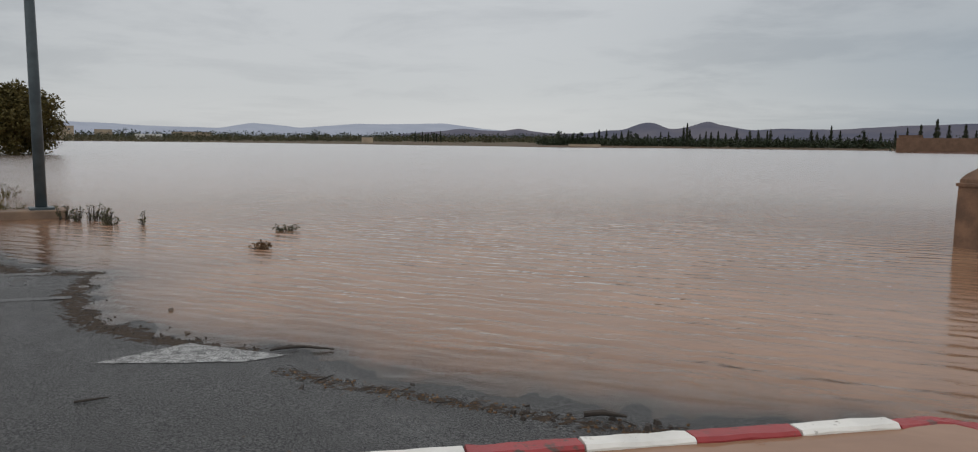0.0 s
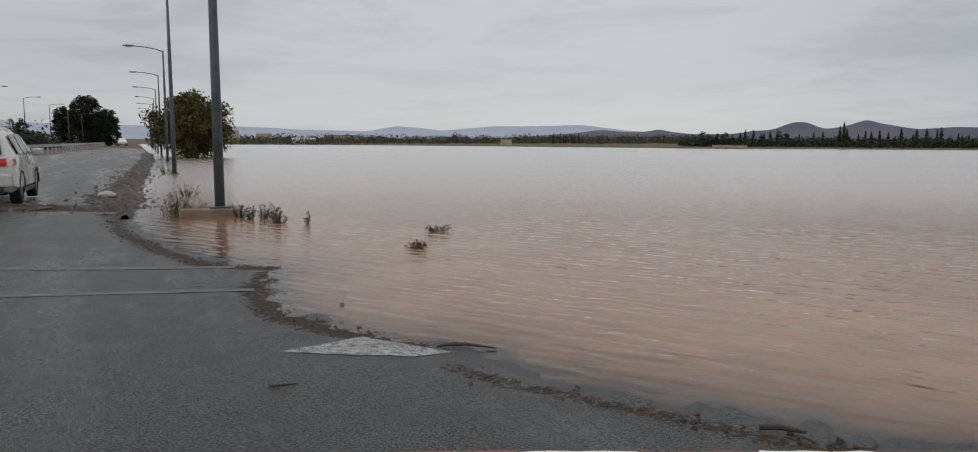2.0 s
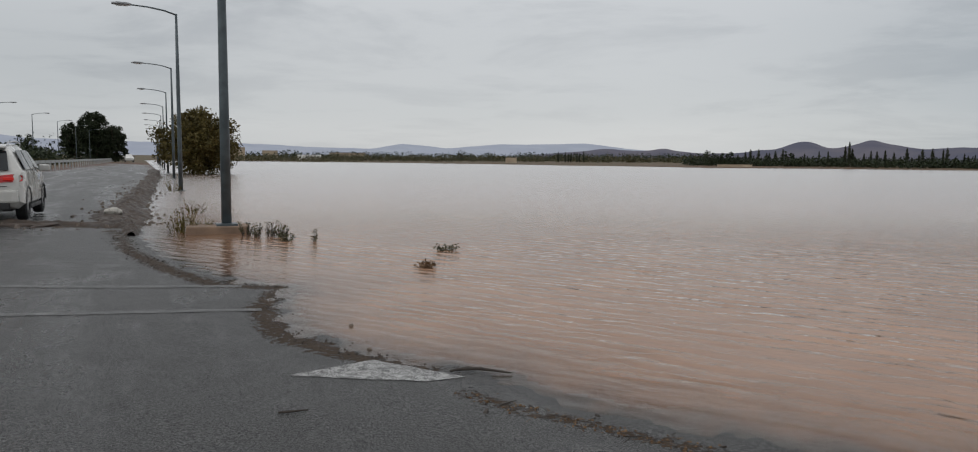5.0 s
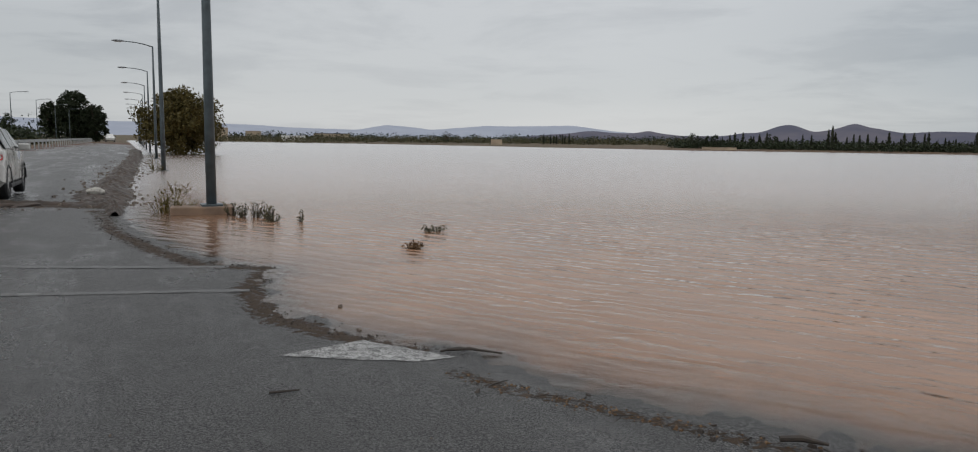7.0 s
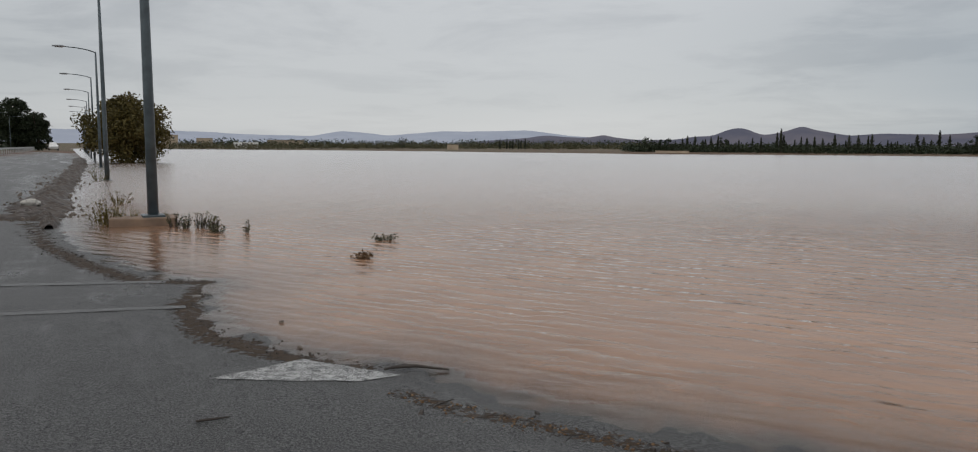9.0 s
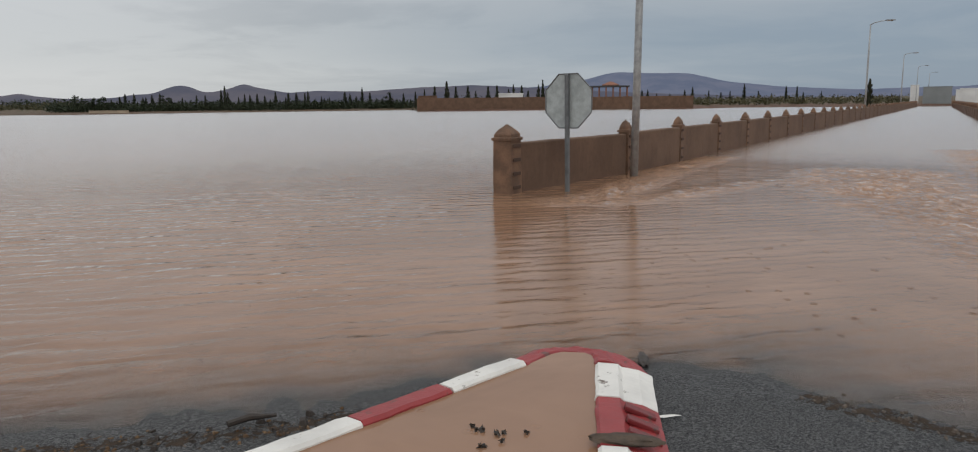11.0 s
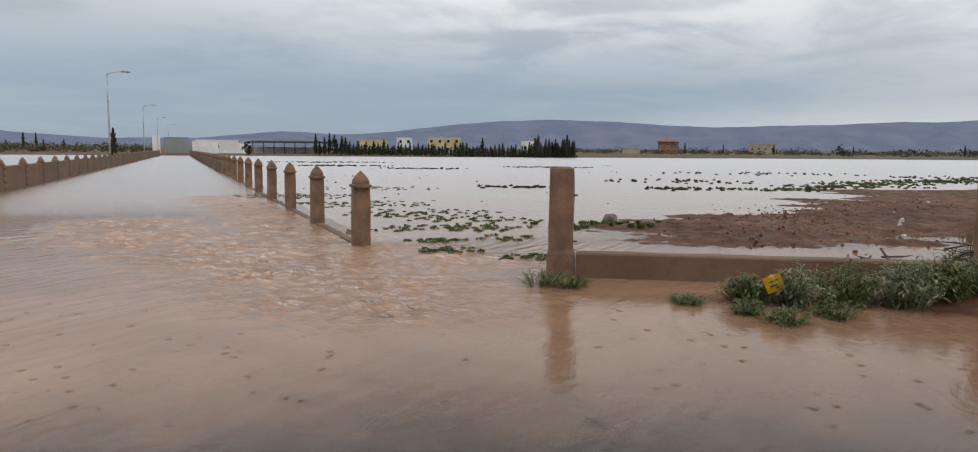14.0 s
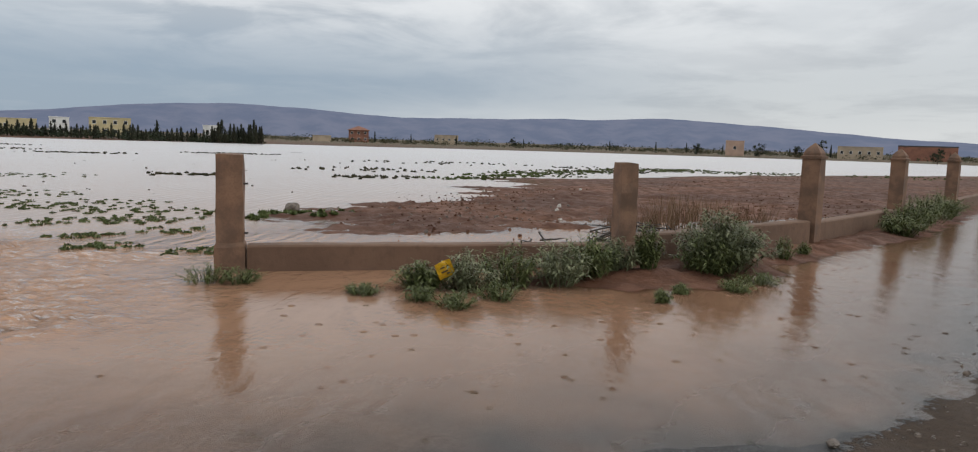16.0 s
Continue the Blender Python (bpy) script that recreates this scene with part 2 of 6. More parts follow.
    k.plug(glo.inputs["Roughness"], k.math("ADD", k.math("ADD", k.ramp(rip, 1.0, 1.9, 0.0, 0.20), k.ramp(rip, 1.85, 2.6, 0.0, 0.03)), k.math("ADD", 0.015, k.math("MULTIPLY", rip, 0.022))))
    k.ln.new(nb, glo.inputs["Normal"])
    fr = k.nd.new("ShaderNodeFresnel")
    fr.inputs["IOR"].default_value = 1.333
    k.ln.new(nb, fr.inputs["Normal"])
    fin = k.nd.new("ShaderNodeMixShader")
    k.ln.new(fr.outputs[0], fin.inputs[0])
    k.ln.new(body.outputs[0], fin.inputs[1])
    k.ln.new(glo.outputs[0], fin.inputs[2])
    k.ln.new(fin.outputs[0], out.inputs[0])
    return k.m


def leaf_material(name, a, b, rough=0.6):
    k = Mat(name)
    i = k.island()
    c = k.mix(i, a, b)
    c = k.mix(k.math("MULTIPLY", k.random(), 0.4), c, tuple(q * 0.6 for q in a))
    return k.done(c, rough, spec=0.15)


def painted_material(name, paint, under, lo=0.36, hi=0.44, scale=16.0, rough=0.5, spec=0.5):
    """Old paint that has chipped and stained."""
    k = Mat(name)
    a = k.noise(scale, 6, 0.65)
    b = k.noise(3.5, 5, 0.6)
    g = k.noise(90, 3)
    c = k.mix(k.ramp(b, 0.35, 0.75, 0, 0.55), paint, tuple(q * 0.62 for q in paint))
    wear = k.ramp(k.math("ADD", k.math("MULTIPLY", a, 0.62), k.math("MULTIPLY", k.noise(scale * 0.17, 4, 0.6), 0.38)), lo, hi)
    c = k.mix(wear, under, c)
    nb = k.bump(a, 0.5, 0.006)
    return k.done(c, rough, 0, k.bump(g, 0.25, 0.003, nb), spec=spec)


def wall_material():
    k = Mat("mud_plaster")
    a = k.noise(0.9, 6, 0.6)
    b = k.noise(9, 5, 0.65)
    g = k.noise(70, 4, 0.6)
    st = k.noise(3.0, 4, 0.6, (3.0, 3.0, 0.25))
    c = k.mix(k.ramp(a, 0.3, 0.7), (0.100, 0.056, 0.034), (0.150, 0.087, 0.054))
    c = k.mix(k.ramp(b, 0.45, 0.75, 0, 0.45), c, (0.074, 0.042, 0.026))
    c = k.mix(k.ramp(st, 0.5, 0.8, 0, 0.24), c, (0.20, 0.126, 0.082))
    nb = k.bump(b, 0.5, 0.015)
    return k.done(c, 0.82, 0, k.bump(g, 0.5, 0.004, nb))


ASPHALT = asphalt_material()
EARTH = earth_material()
WATER = water_material("flood_water")
POOL = water_material("pool_water", 0.25)
WALL = wall_material()
WALL_POST = plain("post_plaster", (0.158, 0.090, 0.055), 0.8, vary=0.35, scale=4, bump=0.5, grain=45)
SLOT = plain("broken_socket", (0.07, 0.04, 0.028), 0.9)
CONCRETE = plain("concrete", (0.19, 0.13, 0.09), 0.8, vary=0.25, scale=3, bump=0.4)
RED = painted_material("red_kerb_paint", (0.30, 0.032, 0.034), (0.07, 0.045, 0.035), 0.35, 0.44)
WHITE = painted_material("white_kerb_paint", (0.74, 0.72, 0.67), (0.12, 0.085, 0.06), 0.37, 0.43)
MARK = painted_material("road_paint", (0.40, 0.40, 0.39), (0.045, 0.045, 0.045), 0.42, 0.58, 90.0, 0.55, 0.3)
PALE_LINE = painted_material("pale_line_coat", (0.17, 0.17, 0.168), (0.040, 0.040, 0.040), 0.44, 0.64, 60.0, 0.45, 0.24)
STEEL = plain("galvanised_steel", (0.36, 0.37, 0.37), 0.5, 0.6, vary=0.2, scale=9, bump=0.1)
SIGNPOST = plain("sign_post_steel", (0.15, 0.16, 0.165), 0.5, 0.4, vary=0.2, scale=9, bump=0.1)
SIGNBACK = plain("sign_back_metal", (0.40, 0.44, 0.44), 0.45, 0.35, vary=0.18, scale=7, bump=0.08)
POLE = plain("dark_pole_paint", (0.065, 0.085, 0.095), 0.45, 0.2, vary=0.25, scale=4, bump=0.1)
LAMPHEAD = plain("lamp_head", (0.22, 0.23, 0.24), 0.5, 0.2)
BARK = plain("bark", (0.075, 0.055, 0.04), 0.9, vary=0.35, scale=14, bump=0.8)
LEAF_OLIVE = leaf_material("olive_leaf", (0.060, 0.052, 0.016), (0.125, 0.098, 0.032))
LEAF_DARK = leaf_material("dark_leaf", (0.014, 0.022, 0.012), (0.040, 0.050, 0.024))
LEAF_CYP = leaf_material("cypress_leaf", (0.022, 0.028, 0.019), (0.062, 0.066, 0.042))
LEAF_SCRUB = leaf_material("scrub_leaf", (0.045, 0.048, 0.026), (0.110, 0.098, 0.052))
LEAF_WEED = leaf_material("weed_leaf", (0.052, 0.068, 0.020), (0.150, 0.165, 0.065), 0.5)
LEAF_GREY = leaf_material("grey_weed_leaf", (0.070, 0.082, 0.036), (0.225, 0.235, 0.135), 0.5)
LEAF_MAT = leaf_material("floating_weed", (0.055, 0.078, 0.024), (0.140, 0.170, 0.062), 0.5)
DRY = leaf_material("dry_stalk", (0.10, 0.058, 0.032), (0.22, 0.145, 0.085))
TWIG = plain("wet_twig", (0.035, 0.026, 0.020), 0.6, vary=0.3, scale=30)
STONE = plain("wet_stone", (0.11, 0.085, 0.065), 0.55, vary=0.35, scale=18, bump=0.6)
PALE = plain("pale_stone", (0.42, 0.40, 0.36), 0.7, vary=0.2, scale=18)
RENDER = plain("white_render", (0.66, 0.66, 0.64), 0.8, vary=0.12, scale=0.4)
CREAM = plain("cream_render", (0.50, 0.42, 0.24), 0.8, vary=0.15, scale=0.4)
BEIGE = plain("beige_render", (0.36, 0.29, 0.21), 0.85, vary=0.2, scale=0.4)
TERRA = plain("terracotta", (0.22, 0.10, 0.065), 0.85, vary=0.25, scale=0.5)
DARKROOF = plain("dark_sheet_roof", (0.05, 0.05, 0.05), 0.7)
GATE = plain("grey_gate", (0.21, 0.225, 0.225), 0.6, vary=0.1, scale=0.5)
PANE = plain("dark_window", (0.02, 0.022, 0.025), 0.15)

# ---------------------------------------------------------------- mesh helpers


def link(name, bm, material, parent=None, label="", smooth=False):
    me = bpy.data.meshes.new(name)
    if isinstance(bm, tuple):
        me.from_pydata(*bm)
    else:
        bm.to_mesh(me)
        bm.free()
    me.materials.append(material)
    if smooth:
        me.polygons.foreach_set("use_smooth", [True] * len(me.polygons))
    ob = new(name, me)
    if parent is not None:
        ob.parent = parent
    if label:
        ob["label"] = label
    return ob


def part(name, bm, material, parent, label="", smooth=False):
    return link(name, bm, material, parent, label, smooth)


def empty(name, label, category, group="", kind="", m=None):
    ob = new(name)
    tagged(ob, label, category, group, kind)
    if m is not None:
        ob.matrix_basis = m
    return ob


def box(bm, x0, x1, y0, y1, z0, z1, bevel=0.0, m=None):
    r = bmesh.ops.create_cube(bm, size=1)
    vs = r["verts"]
    for v in vs:
        v.co = Vector(((x0 + x1) / 2 + v.co.x * (x1 - x0), (y0 + y1) / 2 + v.co.y * (y1 - y0), (z0 + z1) / 2 + v.co.z * (z1 - z0)))
    if bevel:
        es = list({e for v in vs for e in v.link_edges})
        g = bmesh.ops.bevel(bm, geom=es, offset=bevel, segments=2, affect="EDGES", profile=0.6)
        vs = list({v for f in g["faces"] for v in f.verts} | {v for v in vs if v.is_valid})
    if m is not None:
        bmesh.ops.transform(bm, matrix=m, verts=[v for v in vs if v.is_valid])
    return bm


def boxed(x0, x1, y0, y1, z0, z1, bevel=0.0, m=None):
    return box(bmesh.new(), x0, x1, y0, y1, z0, z1, bevel, m)


def tube(bm, pts, radii, sides=8):
    """A tapered tube along points."""
    rings = []
    for i, p in enumerate(pts):
        p = Vector(p)
        d = (Vector(pts[min(i + 1, len(pts) - 1)]) - Vector(pts[max(i - 1, 0)])).normalized()
        a = d.orthogonal().normalized() if abs(d.z) < 0.99 else Vector((1, 0, 0))
        b = d.cross(a).normalized()
        a = b.cross(d)
        r = radii[i] if isinstance(radii, (list, tuple)) else radii
        rings.append([bm.verts.new(p + r * (math.cos(2 * math.pi * k / sides) * a + math.sin(2 * math.pi * k / sides) * b)) for k in range(sides)])
    for q, s in zip(rings, rings[1:]):
        for k in range(sides):
            bm.faces.new((q[k], q[(k + 1) % sides], s[(k + 1) % sides], s[k]))
    bm.faces.new(rings[0][::-1])
    bm.faces.new(rings[-1])
    return bm


def loft(bm, rings):
    """Skin over rings of equal length, closed at both ends."""
    made = [[bm.verts.new(p) for p in r] for r in rings]
    n = len(made[0])
    for q, s in zip(made, made[1:]):
        for k in range(n):
            bm.faces.new((q[k], q[(k + 1) % n], s[(k + 1) % n], s[k]))
    bm.faces.new(made[0][::-1])
    bm.faces.new(made[-1])
    return bm


def roughen(bm, amount, scale, seed=0.0):
    for v in bm.verts:
        v.co += amount * noise.noise_vector(v.co * scale + Vector((seed, seed * 0.7, 0)))
    return bm


def leaves(rng, centres, n, size, aspect=2.4, droop=0.0):
    """Loose leaf blades round clump centres (x, y, z, rx, ry, rz): vertices and faces."""
    vs, fs = [], []
    for (cx, cy, cz, rx, ry, rz) in centres:
        d = rng.normal(size=(n, 3))
        d /= np.linalg.norm(d, axis=1)[:, None]
        p = d * (rng.random((n, 1)) ** 0.4) * (rx, ry, rz) + (cx, cy, cz)
        a = rng.normal(size=(n, 3)) + d * 0.8 - (0, 0, droop)
        a /= np.linalg.norm(a, axis=1)[:, None]
        b = np.cross(a, rng.normal(size=(n, 3)))
        b /= np.linalg.norm(b, axis=1)[:, None]
        s = size * (0.6 + 0.8 * rng.random((n, 1)))
        tip, side = a * s, b * s / aspect
        for q, t, w in zip(p, tip, side):
            i = len(vs)
            vs += [q - t * 0.5, q + w * 0.5, q + t * 0.5, q - w * 0.5]
            fs.append((i, i + 1, i + 2, i + 3))
    return [tuple(v) for v in vs], [], fs


# ---------------------------------------------------------------- lie of the land
SHORE = ((-300, 530), (-46.3, 84), (-31.0, 56.7), (-17.2, 30.6), (-11.7, 20.0), (-9.4, 15.9), (-8.0, 13.4), (-6.2, 10.75), (-4.85, 9.35), (-3.9, 8.4), (-3.35, 8.3),
         (-3.0, 7.05), (-2.3, 5.9), (-1.6, 5.38), (-1.05, 5.15), (-0.65, 5.0), (-0.33, 4.55), (0.22, 4.23), (0.93, 3.86), (1.4, 3.57), (2.05, 3.37),
         (2.7, 3.17), (3.2, 2.83), (3.47, 2.3), (3.46, 1.8), (3.56, 1.2), (3.62, 0.3), (3.45, -1.5), (2.95, -3.2), (2.85, -3.9), (3.2, -5.0), (5.0, -8.6), (9.2, -17),
         (14, -27), (60, -118), (1500, -3900), (-3900, -3900), (-3900, 3900))
MUD = ((14.9, -2.7), (16.5, -4.1), (17.5, -6.2), (18.4, -8.6), (21.5, -10.8), (24.4, -11.0), (23.6, -13.2), (27, -15.0), (30.5, -14.2), (30, -20), (34, -29), (39, -50), (42, -75),
       (30, -70), (20, -42), (15, -24.5), (12.6, -15), (12.4, -11.5), (13.0, -9.3), (12.4, -6.8), (11.95, -5.5), (11.7, -4.5), (11.95, -3.7), (13.15, -3.2))
BANK = ((7.4, -3.2), (8.0, -4.0), (8.35, -5.8), (9.5, -10.5), (11.5, -15.6), (13.7, -21.2), (16.7, -28.4), (15.9, -28.6), (12.2, -20.6), (9.2, -14.2), (7.8, -9.6), (6.6, -6.6), (6.2, -5.3), (6.9, -4.2))


def inside_distance(poly, x, y):
    """Signed distance to a polygon's outline, positive inside."""
    best = np.full(x.shape, 1e9)
    ins = np.zeros(x.shape, bool)
    n = len(poly)
    for i in range(n):
        (ax, ay), (bx, by) = poly[i], poly[(i + 1) % n]
        dx, dy = bx - ax, by - ay
        t = np.clip(((x - ax) * dx + (y - ay) * dy) / (dx * dx + dy * dy), 0, 1)
        best = np.minimum(best, (x - ax - t * dx) ** 2 + (y - ay - t * dy) ** 2)
        if ay != by:
            ins ^= ((ay > y) != (by > y)) & (x < (bx - ax) * (y - ay) / (by - ay) + ax)
    return np.sqrt(best) * np.where(ins, 1, -1)


def segment_distance(x, y, pts):
    best = np.full(x.shape, 1e9)
    for (ax, ay), (bx, by) in zip(pts, pts[1:]):
        dx, dy = bx - ax, by - ay
        t = np.clip(((x - ax) * dx + (y - ay) * dy) / (dx * dx + dy * dy), 0, 1)
        best = np.minimum(best, np.hypot(x - ax - t * dx, y - ay - t * dy))
    return best


def waves(x, y, length, seed, n=9, spread=math.pi, head=0.0):
    """Smooth pseudo-random relief: a sum of sines of about that wavelength, in -1 to 1."""
    rng = np.random.default_rng(seed)
    out = np.zeros_like(x)
    for _ in range(n):
        a = head + rng.uniform(-spread, spread)
        k = 2 * math.pi / length * rng.uniform(0.6, 1.7)
        out += np.sin(k * (x * math.cos(a) + y * math.sin(a)) + rng.uniform(0, 7) + 0.8 * np.sin(k * 0.43 * (x * math.sin(a) - y * math.cos(a)) + rng.uniform(0, 7)))
    return out / n ** 0.5 / 1.2


def soft(v, lo, hi):
    t = np.clip((v - lo) / (hi - lo), 0, 1)
    return t * t * (3 - 2 * t)


def axis(lo, hi, step, far, grow=1.06):
    mid = np.arange(lo, hi + step / 2, step)
    out, d = [], step
    p = 0.0
    while p < far:
        d *= grow
        p += d
        out.append(p)
    out = np.array(out)
    return np.concatenate([lo - out[::-1], mid, hi + out])


SHORE_AZ = (-60, -24, -12, 0, 11, 34, 36, 55, 58, 70, 86, 100, 127, 147, 175)
SHORE_R = (420, 420, 330, 250, 205, 215, 160, 160, 178, 172, 172, 190, 250, 250, 250)


def land_height(x, y):
    sd = inside_distance(SHORE, x, y)
    right = soft(x - 0.25 * y, 2.2, 3.4) * soft(-y, -3.6, -2.6)
    slope = 0.030 * (1 - right) + 0.0112 * right
    fine = (0.0035 * waves(x, y, 0.7, 3) + 0.0015 * waves(x, y, 0.25, 4)) * (1 - 0.6 * right)
    h = np.where(sd > 0, np.minimum(0.024 * sd, 0.10 + 0.016 * np.maximum(sd - 4, 0)), slope * sd)
    h = np.clip(h, -0.25, 0.5) + fine * soft(-np.abs(sd), -3.0, -0.2)
    # the field behind the low wall: shallow, with mud banks that break the surface
    field = soft(x * U.x + y * U.y, 9.5, 12) * soft(-(x * V.x + y * V.y), 2.2, 3.2)
    streak = waves(x, y, 2.6, 11, 12, 0.45, math.radians(-14)) * 0.5 + waves(x, y, 0.9, 12, 12) * 0.28
    hf = -0.075 + 0.052 * streak + 0.03 * soft(np.hypot(x, y), 25, 60) * waves(x, y, 7, 13, 8, 0.4, math.radians(-12))
    h = np.where(field > 0, h * (1 - field) + field * np.maximum(h, hf), h)
    mud = inside_distance(MUD, x, y) + 0.55 * waves(x, y, 2.2, 21, 10, 0.6, math.radians(-25)) + 0.22 * waves(x, y, 0.7, 22)
    h = np.maximum(h, np.clip(0.050 * mud, -0.3, 0.075) + (0.022 * waves(x, y, 0.55, 23) + 0.030 * waves(x, y, 1.3, 24, 10, 0.5, math.radians(-28))) * soft(mud, -0.2, 0.5))
    bank = inside_distance(BANK, x, y) - 0.22 + 0.16 * waves(x, y, 0.8, 31)
    h = np.maximum(h, np.clip(0.13 * bank, -0.3, 0.10) + 0.018 * waves(x, y, 0.35, 32) * soft(bank, 0, 0.3))
    # the far shores
    az = np.degrees(np.arctan2(x, y))
    r = np.hypot(x, y)
    rs = np.interp(az, SHORE_AZ, SHORE_R) + 3.0 * waves(x, y, 60, 41) + 1.0 * waves(x, y, 14, 42)
    far = np.clip(0.05 * (r - rs), -0.4, 0.45) + 0.004 * np.maximum(r - rs - 10, 0)
    far = np.where(r > rs - 10, np.minimum(far, 8), -0.4)
    h = np.where((az > -40) & (az < 178) & (sd < 0), np.maximum(h, far), h)
    h = h - 60 * soft(r, 3300, 5600)
    return h, sd


def build_land():
    xs = axis(-5.0, 21.0, 0.08, 4200)
    ys = axis(-11.0, 11.0, 0.08, 4200)
    X, Y = np.meshgrid(xs, ys)
    H, sd = land_height(X, Y)
    nx, ny = len(xs), len(ys)
    idx = np.arange(nx * ny).reshape(ny, nx)
    quads = np.stack([idx[:-1, :-1], idx[:-1, 1:], idx[1:, 1:], idx[1:, :-1]], -1).reshape(-1, 4)
    # asphalt: apron, highway and the shallow drowned part of the junction
    along = X * N.x + Y * N.y                      # metres to the left of the highway's axis
    verge = 10.2 + 12.0 * soft(-(X * M.x + Y * M.y), -64, -52)
    drowned = (sd > -4.5) & (X > 0.5) & (Y < 4.5) & (Y > -9)
    asphalt = ((sd > -0.25) | ((sd > -1.6) & (Y > 13)) | drowned) & (along < verge) & (inside_distance(BANK, X, Y) < -1.0)
    fa = asphalt.reshape(-1)[quads].all(1)
    # drift of dirt and straw along the water's edge
    edge = segment_distance(X, Y, ((-9.0, 14.2), (-6.9, 11.1), (-5.2, 9.2), (-4.1, 8.2), (-3.3, 8.15), (-3.1, 7.0), (-2.45, 5.85), (-1.7, 5.3), (-1.1, 5.05)))
    line = segment_distance(X, Y, ((-0.75, 4.5), (-0.3, 4.16), (0.21, 3.9), (0.7, 3.62), (1.14, 3.38), (1.5, 3.28)))
    east = segment_distance(X, Y, ((3.38, 1.9), (3.46, 1.3), (3.5, 0.8), (3.55, 0.2), (3.3, -1.6)))
    tail = segment_distance(X, Y, ((-9.3, 14.9), (-10.6, 14.6), (-11.6, 14.35)))
    corner = segment_distance(X, Y, ((2.6, -3.4), (2.7, -4.0), (3.1, -5.2)))
    dirt = np.maximum.reduce([0.74 * soft(-edge, -0.30, -0.02), 0.62 * soft(-line, -0.17, -0.0), 0.62 * soft(-east, -0.20, -0.02),
                              0.75 * soft(-tail, -0.62, -0.1), 0.95 * soft(-corner, -0.45, -0.1)])
    grass = soft(along - verge, -0.3, 1.5) * soft(Y, 20, 34) + soft(np.hypot(X, Y), 150, 260) * 0.75 + 0.6 * (soft(-np.abs(inside_distance(MUD, X, Y) - 0.3), -1.2, 0) * soft(X - Y, 34, 50))
    co = np.stack([X, Y, H], -1).reshape(-1, 3)

    def sheet(name, faces, material, fields, z=None):
        used, inv = np.unique(faces, return_inverse=True)
        inv = inv.reshape(faces.shape)
        me = bpy.data.meshes.new(name)
        pts = co[used].copy()
        if z is not None:
            pts[:, 2] = z.reshape(-1)[used]
        me.vertices.add(len(used))
        me.vertices.foreach_set("co", pts.ravel())
        me.loops.add(inv.size)
        me.loops.foreach_set("vertex_index", inv.ravel())
        me.polygons.add(len(inv))
        me.polygons.foreach_set("loop_start", np.arange(0, inv.size, 4))
        me.polygons.foreach_set("use_smooth", np.ones(len(inv), bool))
        me.update()
        for key, field in fields.items():
            a = me.attributes.new(key, "FLOAT", "POINT")
            a.data.foreach_set("value", np.ascontiguousarray(field.reshape(-1)[used], dtype=np.float32))
        me.materials.append(material)
        return new(name, me)

    tagged(sheet("ground", quads[~fa], EARTH, {"grass": np.clip(grass, 0, 1)}), "wet reddish-brown earth with sparse grass around the flood", "ground", kind="structure")
    tagged(sheet("road", quads[fa], ASPHALT, {"dirt": dirt}), "wet dark grey asphalt road with muddy edges beside the flood", "road", kind="structure")
    # the flood
    rapid = 0.9 * soft(-segment_distance(X, Y, ((15.5, 6.6), (13.2, 5.6), (11.6, 3.9), (9.6, 2.2), (8.0, 0.9))), -2.3, -0.3)
    rapid = np.maximum(rapid, 0.75 * soft(-segment_distance(X, Y, ((24, 7.4), (16, 3.9), (12.3, 2.2), (10.2, 0.3))), -1.6, -0.3))
    rapid = np.maximum(rapid, soft(-segment_distance(X, Y, ((8.0, 8.3), (9.0, 8.2), (10.4, 8.9), (13.5, 10.3), (17.5, 11.6))), -0.75, -0.1))
    rapid = np.maximum(rapid, 0.55 * soft(-segment_distance(X, Y, ((8.4, 7.6), (9.6, 7.5), (12.5, 7.6), (14.2, 6.6))), -0.6, -0.1))
    rapid *= 0.7 + 0.3 * waves(X, Y, 1.5, 51)
    Z = 0.0 * X + rapid * (0.034 * waves(X, Y, 0.62, 52, 12) + 0.020 * waves(X, Y, 0.33, 53, 12))
    near = soft(-np.hypot(X, Y - 2), -26, -8) * soft(H * -1, 0.0, 0.06)
    Z += near * (1 - rapid) * soft(-(X - 0.25 * Y), -5.0, -2.5) * 0.0045 * waves(X, Y, 0.42, 54, 9, 0.35, math.radians(60))
    ripple = 1 - 0.88 * soft(X - 0.25 * Y, 3.0, 5.5) * soft(-(X * V.x + Y * V.y), -4.5, 0.5) * soft(-(X * U.x + Y * U.y), -11.5, -8.5)
    ripple = np.minimum(ripple, 1 - 0.68 * soft(X * U.x + Y * U.y, 4.5, 8.5) * soft(-(X * U.x + Y * U.y), -21, -12.5) * soft(-np.abs(X * V.x + Y * V.y - 2.0), -4.5, -3.5))
    ripple = ripple * (1 + 0.8 * soft(np.hypot(X, Y), 4, 28))
    ripple = np.where(X * V.x + Y * V.y < -2.6, ripple * (1 + 0.6 * soft(X * U.x + Y * U.y, 10.5, 14)), ripple)
    depth = np.maximum(Z - H, 0)
